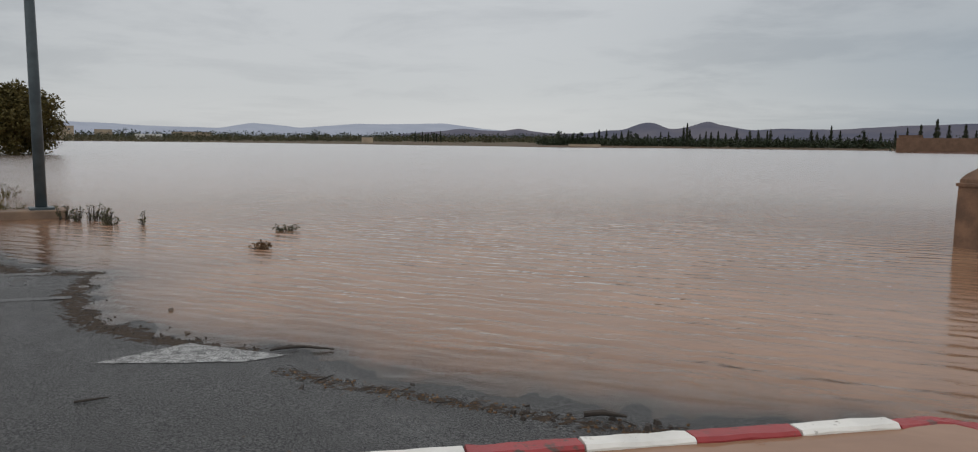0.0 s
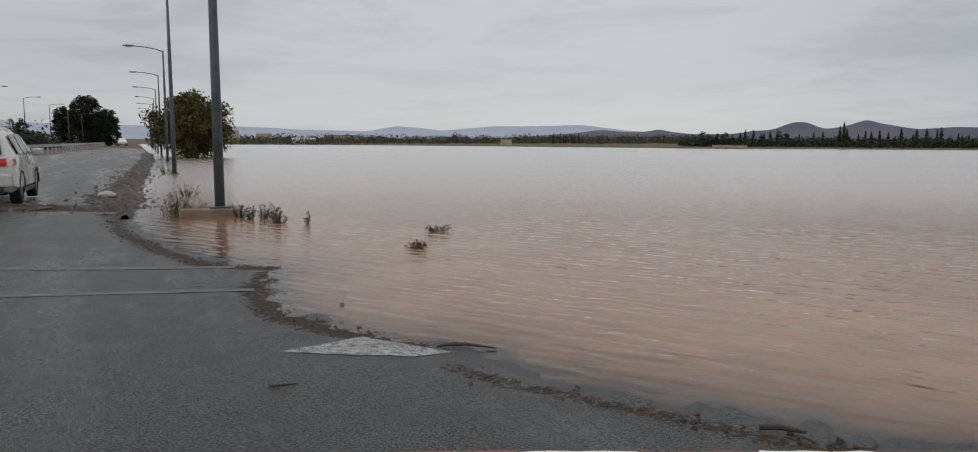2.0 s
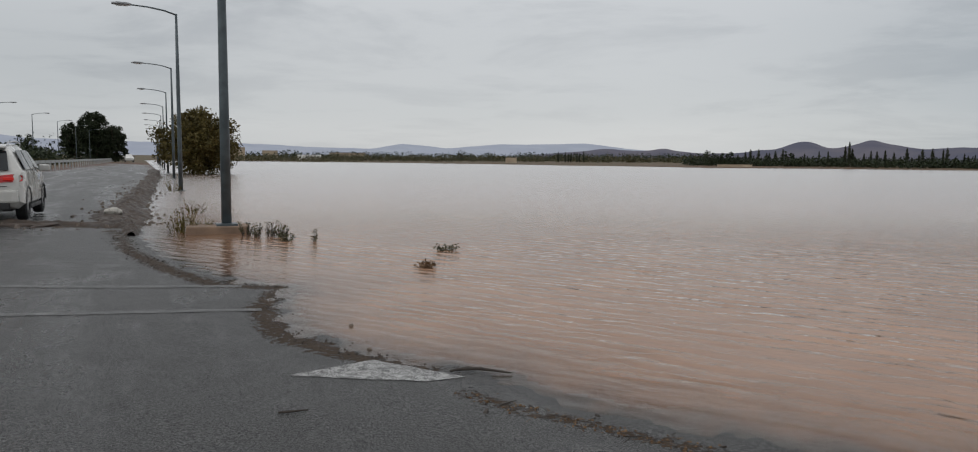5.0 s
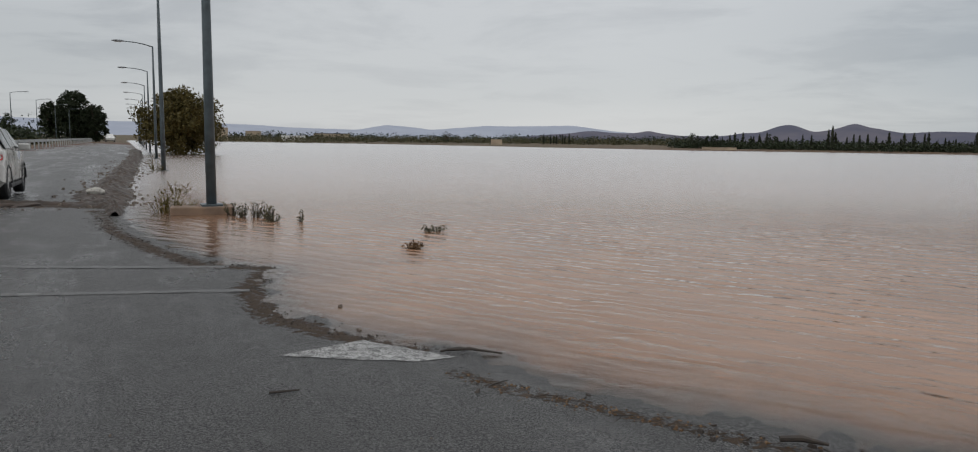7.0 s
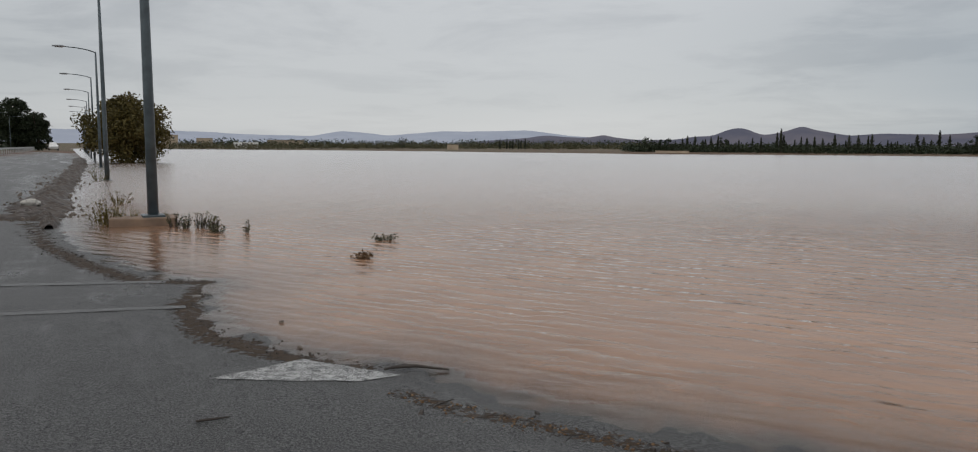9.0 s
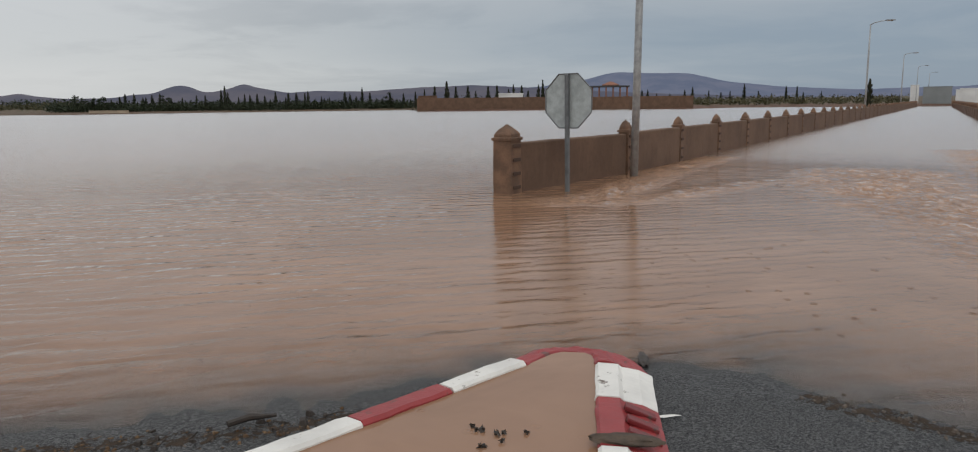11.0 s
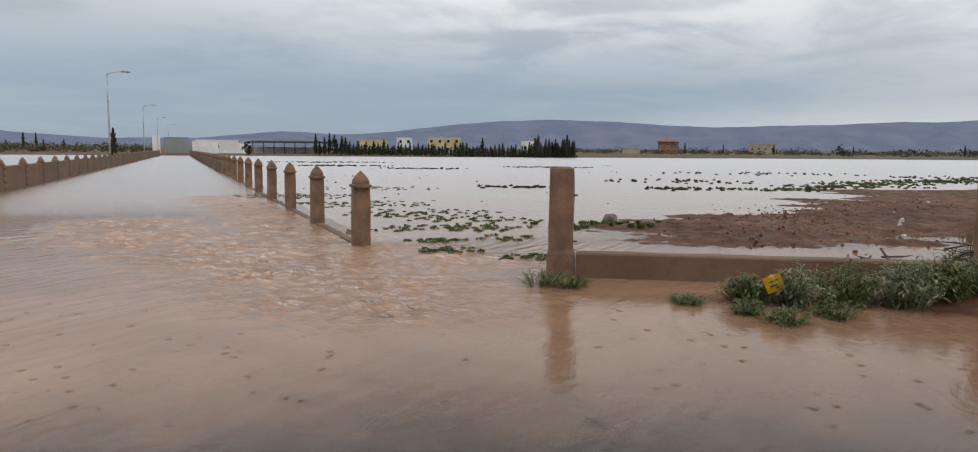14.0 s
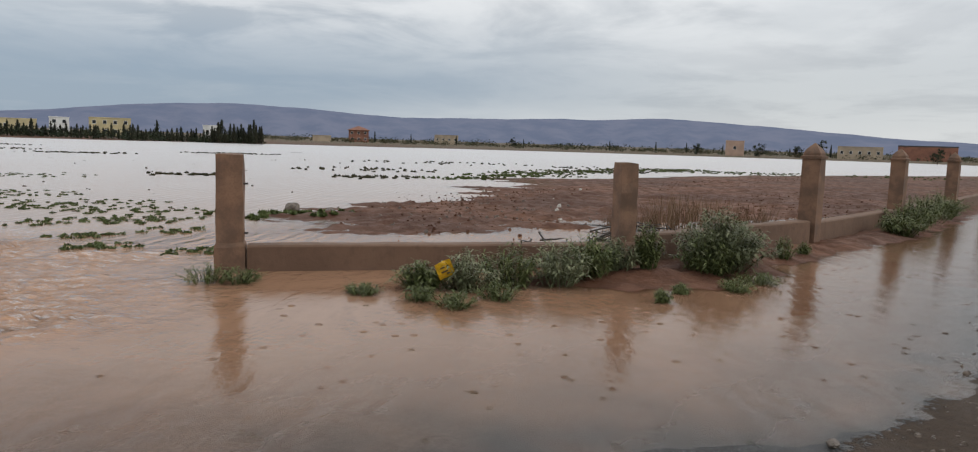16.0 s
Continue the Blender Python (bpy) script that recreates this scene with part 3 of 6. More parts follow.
    bar = np.interp(X, (3.5, 3.9, 4.45, 5.1, 5.8, 7.0, 8.2), (2.3, 1.85, 1.5, 1.22, 0.95, 0.86, 0.7))
    thin = soft(bar + 0.12 * waves(X, Y, 0.8, 61) - Y, 0, 0.55) * soft(X, 3.0, 4.0) * soft(-(X + 0.2 * Y), -8.0, -5.6) * (0.75 + 0.45 * waves(X, Y, 1.9, 62, 10, 0.6, math.radians(60)))
    opac = 1 - np.exp(-depth / (0.012 + 0.007 * soft(-X, -3.0, -1.5) + 0.006 * np.clip(thin, 0, 1.3) + 0.001 * soft(X, 3, 4.5) * soft(-Y, -3.2, -1.5) + 0.003 * soft(-Y, -1.0, 1.0) * soft(X, 2, 4) * soft(-(X * U.x + Y * U.y), -11.0, -8.5)))
    wet = (H < 0.02).reshape(-1)[quads].any(1)
    tagged(sheet("water", quads[wet], WATER, {"opac": opac, "churn": np.clip(rapid, 0, 1), "ripple": ripple}, Z), "muddy brown rippled flood water covering road and fields", "flood water", kind="structure")


build_land()


def height(x, y):
    return float(land_height(np.array([[float(x)]]), np.array([[float(y)]]))[0][0, 0])


def ridge(name, radius, skyline, material, label, seed, depth=700):
    """A chain of hills: skyline is (heading, height) in degrees as seen from the junction, smoothed into a ridge."""
    az = np.arange(skyline[0][0], skyline[-1][0], 0.2)
    e = np.interp(az, [q[0] for q in skyline], [q[1] for q in skyline])
    e = np.convolve(np.pad(e, 3, mode="edge"), np.array((1, 2, 3, 4, 3, 2, 1)) / 16, "valid")
    rng = np.random.default_rng(seed)
    for k in (1, 2, 4, 9):
        e += 0.016 / k ** 0.5 * np.sin(az * 0.55 * k + rng.uniform(0, 7)) * np.minimum(1, e)
    rows = []
    for f, g in ((-1.0, 0.0), (-0.66, 0.30), (-0.38, 0.62), (-0.15, 0.9), (0.0, 1.0), (0.4, 0.5)):
        r = radius + f * depth + 0.12 * depth * np.sin(az * 2.1 + 3 * f + seed) * (1 - g)
        z = np.radians(e) * radius * g * (1 + 0.10 * np.sin(az * 3.3 + 9 * f + seed) * (1 - g)) - 8 * (1 - g)
        rows.append(np.stack([r * np.sin(np.radians(az)), r * np.cos(np.radians(az)), z], -1))
    P = np.array(rows)
    n = len(az)
    fs = [(i * n + j, i * n + j + 1, (i + 1) * n + j + 1, (i + 1) * n + j) for i in range(len(rows) - 1) for j in range(n - 1)]
    ob = link(name, ([tuple(p) for p in P.reshape(-1, 3)], [], fs), material, smooth=True)
    return tagged(ob, label, "hills", kind="structure")


# Haze is put into the colour: blue-leaning base, plus emission for scattered light.
def hill_material(name, a, b, haze_glow):
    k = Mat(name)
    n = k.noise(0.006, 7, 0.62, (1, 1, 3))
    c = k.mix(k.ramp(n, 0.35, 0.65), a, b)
    k.plug(k.p.inputs["Emission Color"], haze_glow)
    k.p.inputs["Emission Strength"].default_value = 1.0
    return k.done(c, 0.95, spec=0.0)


# The last colour of each ridge glows in place of distance haze.
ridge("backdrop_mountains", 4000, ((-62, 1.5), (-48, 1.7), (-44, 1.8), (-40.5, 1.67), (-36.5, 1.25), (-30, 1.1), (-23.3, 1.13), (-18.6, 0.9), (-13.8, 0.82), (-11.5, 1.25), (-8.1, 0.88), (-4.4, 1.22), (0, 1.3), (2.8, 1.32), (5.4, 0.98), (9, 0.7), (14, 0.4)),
      hill_material("haze_blue_mountains", (0.10, 0.11, 0.14), (0.13, 0.14, 0.17), (0.22, 0.24, 0.28)), "hazy blue mountains far behind the plain", 5)
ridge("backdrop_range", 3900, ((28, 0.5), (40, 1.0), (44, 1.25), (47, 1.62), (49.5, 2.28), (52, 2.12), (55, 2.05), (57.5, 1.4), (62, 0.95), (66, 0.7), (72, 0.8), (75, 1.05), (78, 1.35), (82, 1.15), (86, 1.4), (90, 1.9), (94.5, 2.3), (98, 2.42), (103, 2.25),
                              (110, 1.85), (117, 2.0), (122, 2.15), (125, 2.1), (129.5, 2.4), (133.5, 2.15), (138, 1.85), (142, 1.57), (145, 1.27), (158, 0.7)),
      hill_material("haze_slate_range", (0.050, 0.055, 0.080), (0.085, 0.083, 0.105), (0.078, 0.097, 0.14)), "hazy slate blue mountain range under rain clouds", 8)
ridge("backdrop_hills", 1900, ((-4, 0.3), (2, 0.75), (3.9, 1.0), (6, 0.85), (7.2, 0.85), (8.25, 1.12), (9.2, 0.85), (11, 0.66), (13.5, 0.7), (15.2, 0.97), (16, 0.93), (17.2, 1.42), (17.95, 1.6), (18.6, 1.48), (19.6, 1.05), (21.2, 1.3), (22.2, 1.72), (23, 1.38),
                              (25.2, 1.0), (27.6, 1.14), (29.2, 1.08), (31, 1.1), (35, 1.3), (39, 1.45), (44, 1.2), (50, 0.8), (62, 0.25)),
      hill_material("haze_purple_hills", (0.042, 0.040, 0.055), (0.078, 0.066, 0.072), (0.058, 0.064, 0.084)), "hazy bare purple-brown hills beyond the plain", 3, 300)

# ---------------------------------------------------------------- road paint


def strip(name, pts, width, material, label, lift=0.004):
    """A line laid on the asphalt through points."""
    vs, fs = [], []
    for (ax, ay), (bx, by) in zip(pts, pts[1:]):
        d = Vector((bx - ax, by - ay))
        L = d.length
        d.normalize()
        nrm = Vector((-d.y, d.x)) * width / 2
        n = max(2, int(L / 0.25))
        base = len(vs)
        for i in range(n + 1):
            p = Vector((ax, ay)) + d * L * i / n
            for s in (-1, 1):
                q = p + nrm * s
                vs.append((q.x, q.y, height(q.x, q.y) + lift))
        fs += [(base + 2 * i, base + 2 * i + 2, base + 2 * i + 3, base + 2 * i + 1) for i in range(n)]
    return tagged(link(name, (vs, [], fs), material), label, "road marking", kind="structure")


def triangle_mark():
    a, b, c = Vector((-1.98, 4.70)), Vector((-1.52, 5.22)), Vector((-0.78, 4.86))
    d = Vector((-1.05, 4.70))
    vs, fs, n = [], [], 14
    for i in range(n + 1):
        lo, hi = a.lerp(d, i / n), a.lerp(b, min(1, i / n * 2)) if i < n / 2 else b.lerp(c, (i - n / 2) / (n / 2))
        for j in range(5):
            p = lo.lerp(hi, j / 4)
            vs.append((p.x, p.y, height(p.x, p.y) + 0.0035))
    fs = [(i * 5 + j, (i + 1) * 5 + j, (i + 1) * 5 + j + 1, i * 5 + j + 1) for i in range(n) for j in range(4)]
    tagged(link("road_marking", (vs, [], fs), MARK), "worn white painted triangle on wet asphalt", "road marking", kind="structure")


triangle_mark()
# two thin, pale, broken strips across the junction
strip("road_marking", ((-8.9, 6.62), (-6.76, 7.42), (-4.9, 7.86), (-3.8, 8.2)), 0.15, PALE_LINE, "broken pale line across the wet junction")
strip("road_marking", ((-7.6, 5.28), (-6.65, 5.61), (-4.93, 6.22), (-3.05, 6.92)), 0.13, PALE_LINE, "broken pale line across the wet junction")
for s0, s1, off in ((-4, 3, 0.0), (5, 9, 0.0), (16, 44, 0.0), (52, 90, 0.0), (-3, 2, 0.85)):
    p0 = Vector((-14.6, 14.2, 0)) + N * off
    a, b = p0 + M * s0, p0 + M * s1
    strip("road_marking", ((a.x, a.y), (b.x, b.y)), 0.16, MARK, "white edge line along the wet highway")
for k in range(7):
    a = Vector((-18.6, 14.6, 0)) + M * (k * 12.0 - 4)
    b = a + M * 4.5
    strip("road_marking", ((a.x, a.y), (b.x, b.y)), 0.14, MARK, "white dashed lane line on the wet highway")

# ---------------------------------------------------------------- mud drift along the highway's edge
DRIFT = plain("dark_wet_mud", (0.036, 0.023, 0.015), 0.62, vary=0.45, scale=5, bump=0.9, grain=28)


def mud_drift(pts, widths, rise, seed, label):
    """A ragged ridge of mud along points, with its own half width at each."""
    vs, fs, cols = [], [], 17
    rng = np.random.default_rng(int(seed))
    rows = 0
    for (ax, ay), (bx, by), wa, wb in zip(pts, pts[1:], widths, widths[1:]):
        d = Vector((bx - ax, by - ay))
        far = math.hypot(ax, ay)
        n = max(3, int(d.length / max(0.07, far * 0.005)))
        o = Vector((-d.y, d.x)).normalized()
        for i in range(n):
            c = Vector((ax, ay)) + d * i / n
            w = wa + (wb - wa) * i / n
            w *= 0.85 + 0.5 * noise.noise(Vector((c.x * 1.3, c.y * 1.3, seed))) + 0.25 * noise.noise(Vector((c.x * 4, c.y * 4, seed)))
            for j in range(cols):
                u = -1 + 2 * j / (cols - 1)
                q = c + o * (u * w)
                lump = 0.55 + 0.6 * noise.noise(Vector((q.x * 2.2, q.y * 2.2, seed))) + 0.5 * noise.noise(Vector((q.x * 6, q.y * 6, seed + 3))) + 0.25 * rng.random()
                vs.append((q.x, q.y, rise * (1 - u * u) * max(0.05, lump) - 0.03 * abs(u) ** 6))
            rows += 1
    base = land_height(np.array([[v[0] for v in vs]]), np.array([[v[1] for v in vs]]))[0][0]
    vs = [(x, y, z + max(-0.01, float(b))) for (x, y, z), b in zip(vs, base)]
    fs = [(i * cols + j, i * cols + j + 1, (i + 1) * cols + j + 1, (i + 1) * cols + j) for i in range(rows - 1) for j in range(cols - 1)]
    return tagged(link("mud_drift", (vs, [], fs), DRIFT), label, "mud", kind="structure")


mud_drift(((-8.15, 13.3), (-8.9, 14.6), (-9.95, 15.9), (-10.9, 17.6), (-12.35, 20.2), (-17.2, 29.5), (-30.8, 55.0), (-46.6, 83.5)), (0.12, 0.25, 0.72, 0.85, 0.60, 0.55, 0.60, 0.7), 0.15, 3.0, "ragged dark mud and straw heaped along the highway's flooded edge")
mud_drift(((-9.6, 15.3), (-10.4, 15.1), (-11.3, 14.85), (-12.0, 14.55)), (0.42, 0.36, 0.24, 0.06), 0.11, 7.0, "tongue of dark mud reaching across the wet highway")
mud_drift(((-13.2, 13.95), (-13.6, 13.8), (-14.3, 13.55)), (0.05, 0.2, 0.05), 0.07, 9.0, "lump of dark mud on the wet highway")

# ---------------------------------------------------------------- traffic island


def kerb_stone(name, a, b, width, h, material, label, ramp=0.0, parent=None, z0=None, seed=0):
    """A kerb stone from a to b, its inner edge on that line, with a worn bevelled top; ramp: how far the outer face leans out."""
    a, b = Vector((*a, 0)), Vector((*b, 0))
    d = (b - a).normalized()
    o = Vector((-d.y, d.x, 0))
    g = 0.003
    n = 9
    rings = []
    for i in range(n):
        p = a + d * (g + ((b - a).length - 2 * g) * i / (n - 1))
        z = (height(p.x, p.y) if z0 is None else z0) - 0.08
        prof = [(0, z), (0, z + 0.08 + h - 0.015), (0.015, z + 0.08 + h), (width - 0.02, z + 0.08 + h - 0.004), (width, z + 0.08 + h - 0.022), (width + ramp * 0.55, z + 0.08 + h * 0.5), (width + ramp, z + 0.085), (width + ramp, z)]
        rings.append([p + o * q + Vector((0, 0, zz)) for q, zz in prof])
    bm = loft(bmesh.new(), rings)
    roughen(bm, 0.007, 9, seed)
    roughen(bm, 0.004, 30, seed)
    ob = part(name, bm, material, parent, label)
    return ob


# Darker copy of the kerb red, with the shade of a groove in its colour.
GROOVE_SHADE = painted_material("red_groove_shade", (0.17, 0.016, 0.018), (0.07, 0.045, 0.035), 0.35, 0.44)
island_kerb = empty("traffic_island_kerb", "red and white painted concrete kerb of a flooded traffic island", "kerb")
x, red = 2.47, False
k = 0
while x > -0.4:
    y = 3.085 - 0.085 * (2.47 - x)
    kerb_stone("kerb_stone", (x - 0.535, y - 0.0455), (x, y), 0.135, 0.085, RED if red else WHITE, "red painted kerb stone" if red else "white painted kerb stone", 0.01, island_kerb, 0.02, k)
    x -= 0.54
    red = not red
    k += 1
# the rounded nose, one stone whose outer face leans out more and more
tip = ((2.475, 3.085), (2.60, 3.115), (2.70, 3.135), (2.78, 3.125), (2.84, 3.08), (2.87, 3.02), (2.86, 2.955), (2.80, 2.885), (2.735, 2.825))
rings = []
for i, p in enumerate(tip):
    a, b = Vector(tip[max(i - 1, 0)]), Vector(tip[min(i + 1, len(tip) - 1)])
    d = (b - a).normalized()
    o = Vector((-d.y, d.x, 0))
    f = i / (len(tip) - 1)
    w, lean, h, z = 0.13, 0.01 + 0.15 * max(0, f * 1.5 - 0.5), 0.078 - 0.03 * math.sin(math.pi * f), 0.02 + 0.015 * f
    base = Vector((*p, 0))
    prof = ((0, z - 0.08), (0, z + h - 0.015), (0.015, z + h), (w * 0.6, z + h + 0.004), (w, z + h - 0.018), (w + lean * 0.55, z + h * 0.5), (w + lean, z + 0.005), (w + lean, z - 0.08))
    rings.append([base + o * q + Vector((0, 0, zz)) for q, zz in prof])
nose = loft(bmesh.new(), rings)
bmesh.ops.subdivide_edges(nose, edges=nose.edges[:], cuts=2, use_grid_fill=True)
roughen(roughen(nose, 0.010, 9, 21), 0.008, 28, 22)
part("kerb_stone", nose, RED, island_kerb, "broken red painted kerb stone at the island's nose")
leg = ((2.73, 2.82), (2.375, 2.505), (2.00, 2.15), (1.60, 1.78), (1.2, 1.4), (0.8, 1.02), (0.4, 0.64))
for i, (p, q) in enumerate(zip(leg, leg[1:])):
    mat = (WHITE, RED, WHITE, RED, WHITE, RED)[i]
    st = kerb_stone("kerb_stone", p, q, 0.14, 0.075, mat, "red painted ramped kerb stone" if mat is RED else "chipped white painted ramped kerb stone", 0.16, island_kerb, 0.035, 30 + i)
    if i == 1:
        d = (Vector((*q, 0)) - Vector((*p, 0))).normalized()
        o = Vector((-d.y, d.x, 0))
        # Slightly raised bars coloured as the shade of grooves that are not cut in.
        for j in range(3):
            c = Vector((*p, 0)) + d * (0.12 + 0.13 * j) + o * 0.205
            part("groove", boxed(-0.028, 0.028, -0.075, 0.075, -0.012, 0.012, 0.006, Matrix.Translation((c.x, c.y, 0.084)) @ Matrix.Rotation(math.atan2(d.y, d.x), 4, "Z") @ Matrix.Rotation(0.38, 4, "X").inverted()), GROOVE_SHADE, st)
# spilt white paint beside the ramp
bm = bmesh.new()
ring = []
for j in range(18):
    a = 2 * math.pi * j / 18
    r = 0.035 + 0.02 * math.sin(3 * a)
    p = Vector((2.56 + 0.09 * math.cos(a), 2.27 - 0.07 * math.cos(a) + r * 0.5 * math.sin(a), 0))
    ring.append(bm.verts.new((p.x, p.y, height(p.x, p.y) + 0.012)))
bm.faces.new(ring)
tagged(link("paint_spill", bm, WHITE), "spilt white paint on the asphalt beside the kerb", "paint", kind="structure")

# muddy pool held inside the island
bm = bmesh.new()
outline = ((2.74, 2.82), (2.86, 2.955), (2.865, 3.02), (2.78, 3.12), (2.70, 3.13), (2.45, 3.09), (-0.45, 2.86), (-0.45, 2.0), (0.42, 0.6))
bm.faces.new([bm.verts.new((px_, py_, 0.080)) for px_, py_ in outline][::-1]).normal_update()
if bm.faces[:][0].normal.z < 0:
    bmesh.ops.reverse_faces(bm, faces=bm.faces[:])
bmesh.ops.triangulate(bm, faces=bm.faces)
bmesh.ops.subdivide_edges(bm, edges=bm.edges, cuts=5, use_grid_fill=True)
pool = link("water_pool", bm, POOL)
at = pool.data.attributes.new("opac", "FLOAT", "POINT")
at.data.foreach_set("value", [1.0] * len(pool.data.vertices))
at = pool.data.attributes.new("ripple", "FLOAT", "POINT")
at.data.foreach_set("value", [0.25] * len(pool.data.vertices))
tagged(pool, "still muddy brown water pooled inside the traffic island", "puddle", kind="structure")

# ---------------------------------------------------------------- garden walls along the side road


def post_meshes(w, shaft, seed):
    """Shaft and stepped pointed cap of a plastered post."""
    bm = bmesh.new()
    h = w / 2
    loft(bm, [[(-h, -h, z), (h, -h, z), (h, h, z), (-h, h, z)] for z in (-0.3, 0.0, shaft * 0.35, shaft * 0.7, shaft)])
    bmesh.ops.bevel(bm, geom=[e for e in bm.edges if abs(e.verts[0].co.z - e.verts[1].co.z) > 0.01], offset=0.018, segments=2, affect="EDGES")
    roughen(bm, 0.008, 6, seed)
    cap = bmesh.new()
    rows = ((h + 0.020, 0.0), (h + 0.024, 0.045), (h - 0.010, 0.055), (h - 0.014, 0.105), (h * 0.82, 0.130), (h * 0.55, 0.185), (h * 0.26, 0.232), (h * 0.04, 0.268))
    loft(cap, [[(-r, -r, z), (r, -r, z), (r, r, z), (-r, r, z)] for r, z in rows])
    bmesh.ops.bevel(cap, geom=[e for e in cap.edges if abs(e.verts[0].co.x - e.verts[1].co.x) < 0.03 and abs(e.verts[0].co.y - e.verts[1].co.y) < 0.03], offset=0.012, segments=1, affect="EDGES")
    roughen(cap, 0.006, 8, seed)
    return bm, cap


def fence_post(name, label, w, shaft, group, seed, slots=4, side=1):
    root = empty(name, label, "post", group)
    a, b = post_meshes(w, shaft, seed)
    part("shaft", a, WALL_POST, root)
    c = part("cap", b, WALL_POST, root, "stepped pointed plaster cap")
    c.location = (0, 0, shaft)
    for i in range(slots):
        z = shaft * (0.12 + 0.78 * i / max(1, slots - 1))
        s = part("socket", boxed(w * 0.5 - 0.03, w * 0.5 + 0.022, -w * 0.36, w * 0.34, z - 0.03, z + 0.028, 0.006), SLOT, root, "dark broken rail socket")
    return root


ROTU = math.atan2(U.y, U.x)
left_a, left_b = Vector((8.12, 9.62, 0)), Vector((12.32, 10.57, 0))
UL = Vector((math.sin(math.radians(71.75)), math.cos(math.radians(71.75)), 0))
corner_post = fence_post("gate_pillar", "thick brown plastered end pillar of the garden wall with pointed cap", 0.35, 0.89, "pillars of the garden wall", 1.0)
corner_post.matrix_basis = Matrix.Translation(left_a) @ Matrix.Rotation(ROTU - math.pi / 2, 4, "Z")
pillar = fence_post("wall_pillar", "brown plastered wall pillar with stepped pointed cap", 0.235, 0.87, "pillars of the garden wall", 2.0)
pillar.matrix_basis = Matrix.Translation(left_b) @ Matrix.Rotation(ROTU - math.pi / 2, 4, "Z")
spots = [left_a, left_b] + [left_b + UL * 3.6 * k for k in range(1, 42)]
for p in spots[2:]:
    copy_thing(pillar, Matrix.Translation(p) @ Matrix.Rotation(ROTU - math.pi / 2 + random.uniform(-0.02, 0.02), 4, "Z"))


def wall_panel_mesh(length, h, thick=0.2, seed=0.0):
    bm = bmesh.new()
    n = 14
    rings = []
    for i in range(n + 1):
        x = length * i / n
        t = h + 0.003 * math.sin(i * 1.7 + seed)
        rings.append([(x, -thick / 2, -0.3), (x, -thick / 2, t * 0.5), (x, -thick / 2, t - 0.02), (x, -thick / 2 + 0.02, t), (x, thick / 2 - 0.02, t), (x, thick / 2, t - 0.02), (x, thick / 2, -0.3)])
    loft(bm, rings)
    return roughen(bm, 0.006, 3, seed)


def panel_between(a, b, gap_a, gap_b, h, label, seed, name="garden_wall", thick=0.2, group="panels of the garden wall"):
    d = (b - a)
    L = d.length - gap_a - gap_b
    d.normalize()
    ob = link(name, wall_panel_mesh(L, h, thick, seed), WALL)
    ob.matrix_basis = Matrix.Translation(a + d * gap_a) @ Matrix.Rotation(math.atan2(d.y, d.x), 4, "Z")
    return tagged(ob, label, "wall", group)


panel_between(left_a, left_b, 0.22, 0.165, 0.84, "brown mud-plastered garden wall panel standing in flood water", 1.0)
first = panel_between(spots[1], spots[2], 0.165, 0.165, 0.86, "brown mud-plastered garden wall panel standing in flood water", 2.0)
for i in range(2, len(spots) - 1):
    copy_thing(first, Matrix.Translation(spots[i] + UL * 0.165) @ Matrix.Rotation(math.atan2(UL.y, UL.x), 4, "Z"))

right_a = Vector((12.0, 1.62, 0))
UR = Vector((math.sin(math.radians(70.7)), math.cos(math.radians(70.7)), 0))
row_post = fence_post("fence_post", "free-standing brown plastered fence post with pointed cap in rushing water", 0.255, 0.92, "posts along the side road", 4.0, 0)
row_post.matrix_basis = Matrix.Translation(right_a) @ Matrix.Rotation(ROTU, 4, "Z")
part("stub", boxed(-0.205, -0.12, -0.10, 0.10, 0.918, 0.966, 0.01), WALL_POST, row_post, "broken rail stub")
rspots = [right_a + UR * 3.95 * k for k in range(0, 38)]
for i, p in enumerate(rspots[1:]):
    copy_thing(row_post, Matrix.Translation(p) @ Matrix.Rotation(ROTU + random.uniform(-0.04, 0.04), 4, "Z") @ Matrix.Rotation(random.uniform(-0.012, 0.012), 4, "Y"))
second = panel_between(rspots[9], rspots[10], 0.16, 0.16, 0.74, "brown mud-plastered wall panel across the side road", 3.0, group="panels across the side road")
for i in range(10, len(rspots) - 1):
    copy_thing(second, Matrix.Translation(rspots[i] + UR * 0.16) @ Matrix.Rotation(math.atan2(UR.y, UR.x), 4, "Z"))
for i in range(0, 9):
    a, b = rspots[i], rspots[i + 1]
    d = (b - a).normalized()
    ob = link("wall_footing", roughen(boxed(0.18, 3.75, -0.07, 0.07, -0.2, 0.018, 0.01), 0.006, 4, i), WALL)
    ob.matrix_basis = Matrix.Translation(a) @ Matrix.Rotation(math.atan2(d.y, d.x), 4, "Z")
    tagged(ob, "low brown wall footing just breaking the flood water", "wall footing", "footings along the side road")

# ---------------------------------------------------------------- low wall round the field
low = [Vector((9.12, -1.12, 0)), Vector((8.10, -5.80, 0)), Vector((9.25, -10.6, 0)), Vector((11.2, -15.7, 0)), Vector((13.4, -21.3, 0)), Vector((16.4, -28.4, 0)), Vector((19.6, -35.5, 0))]
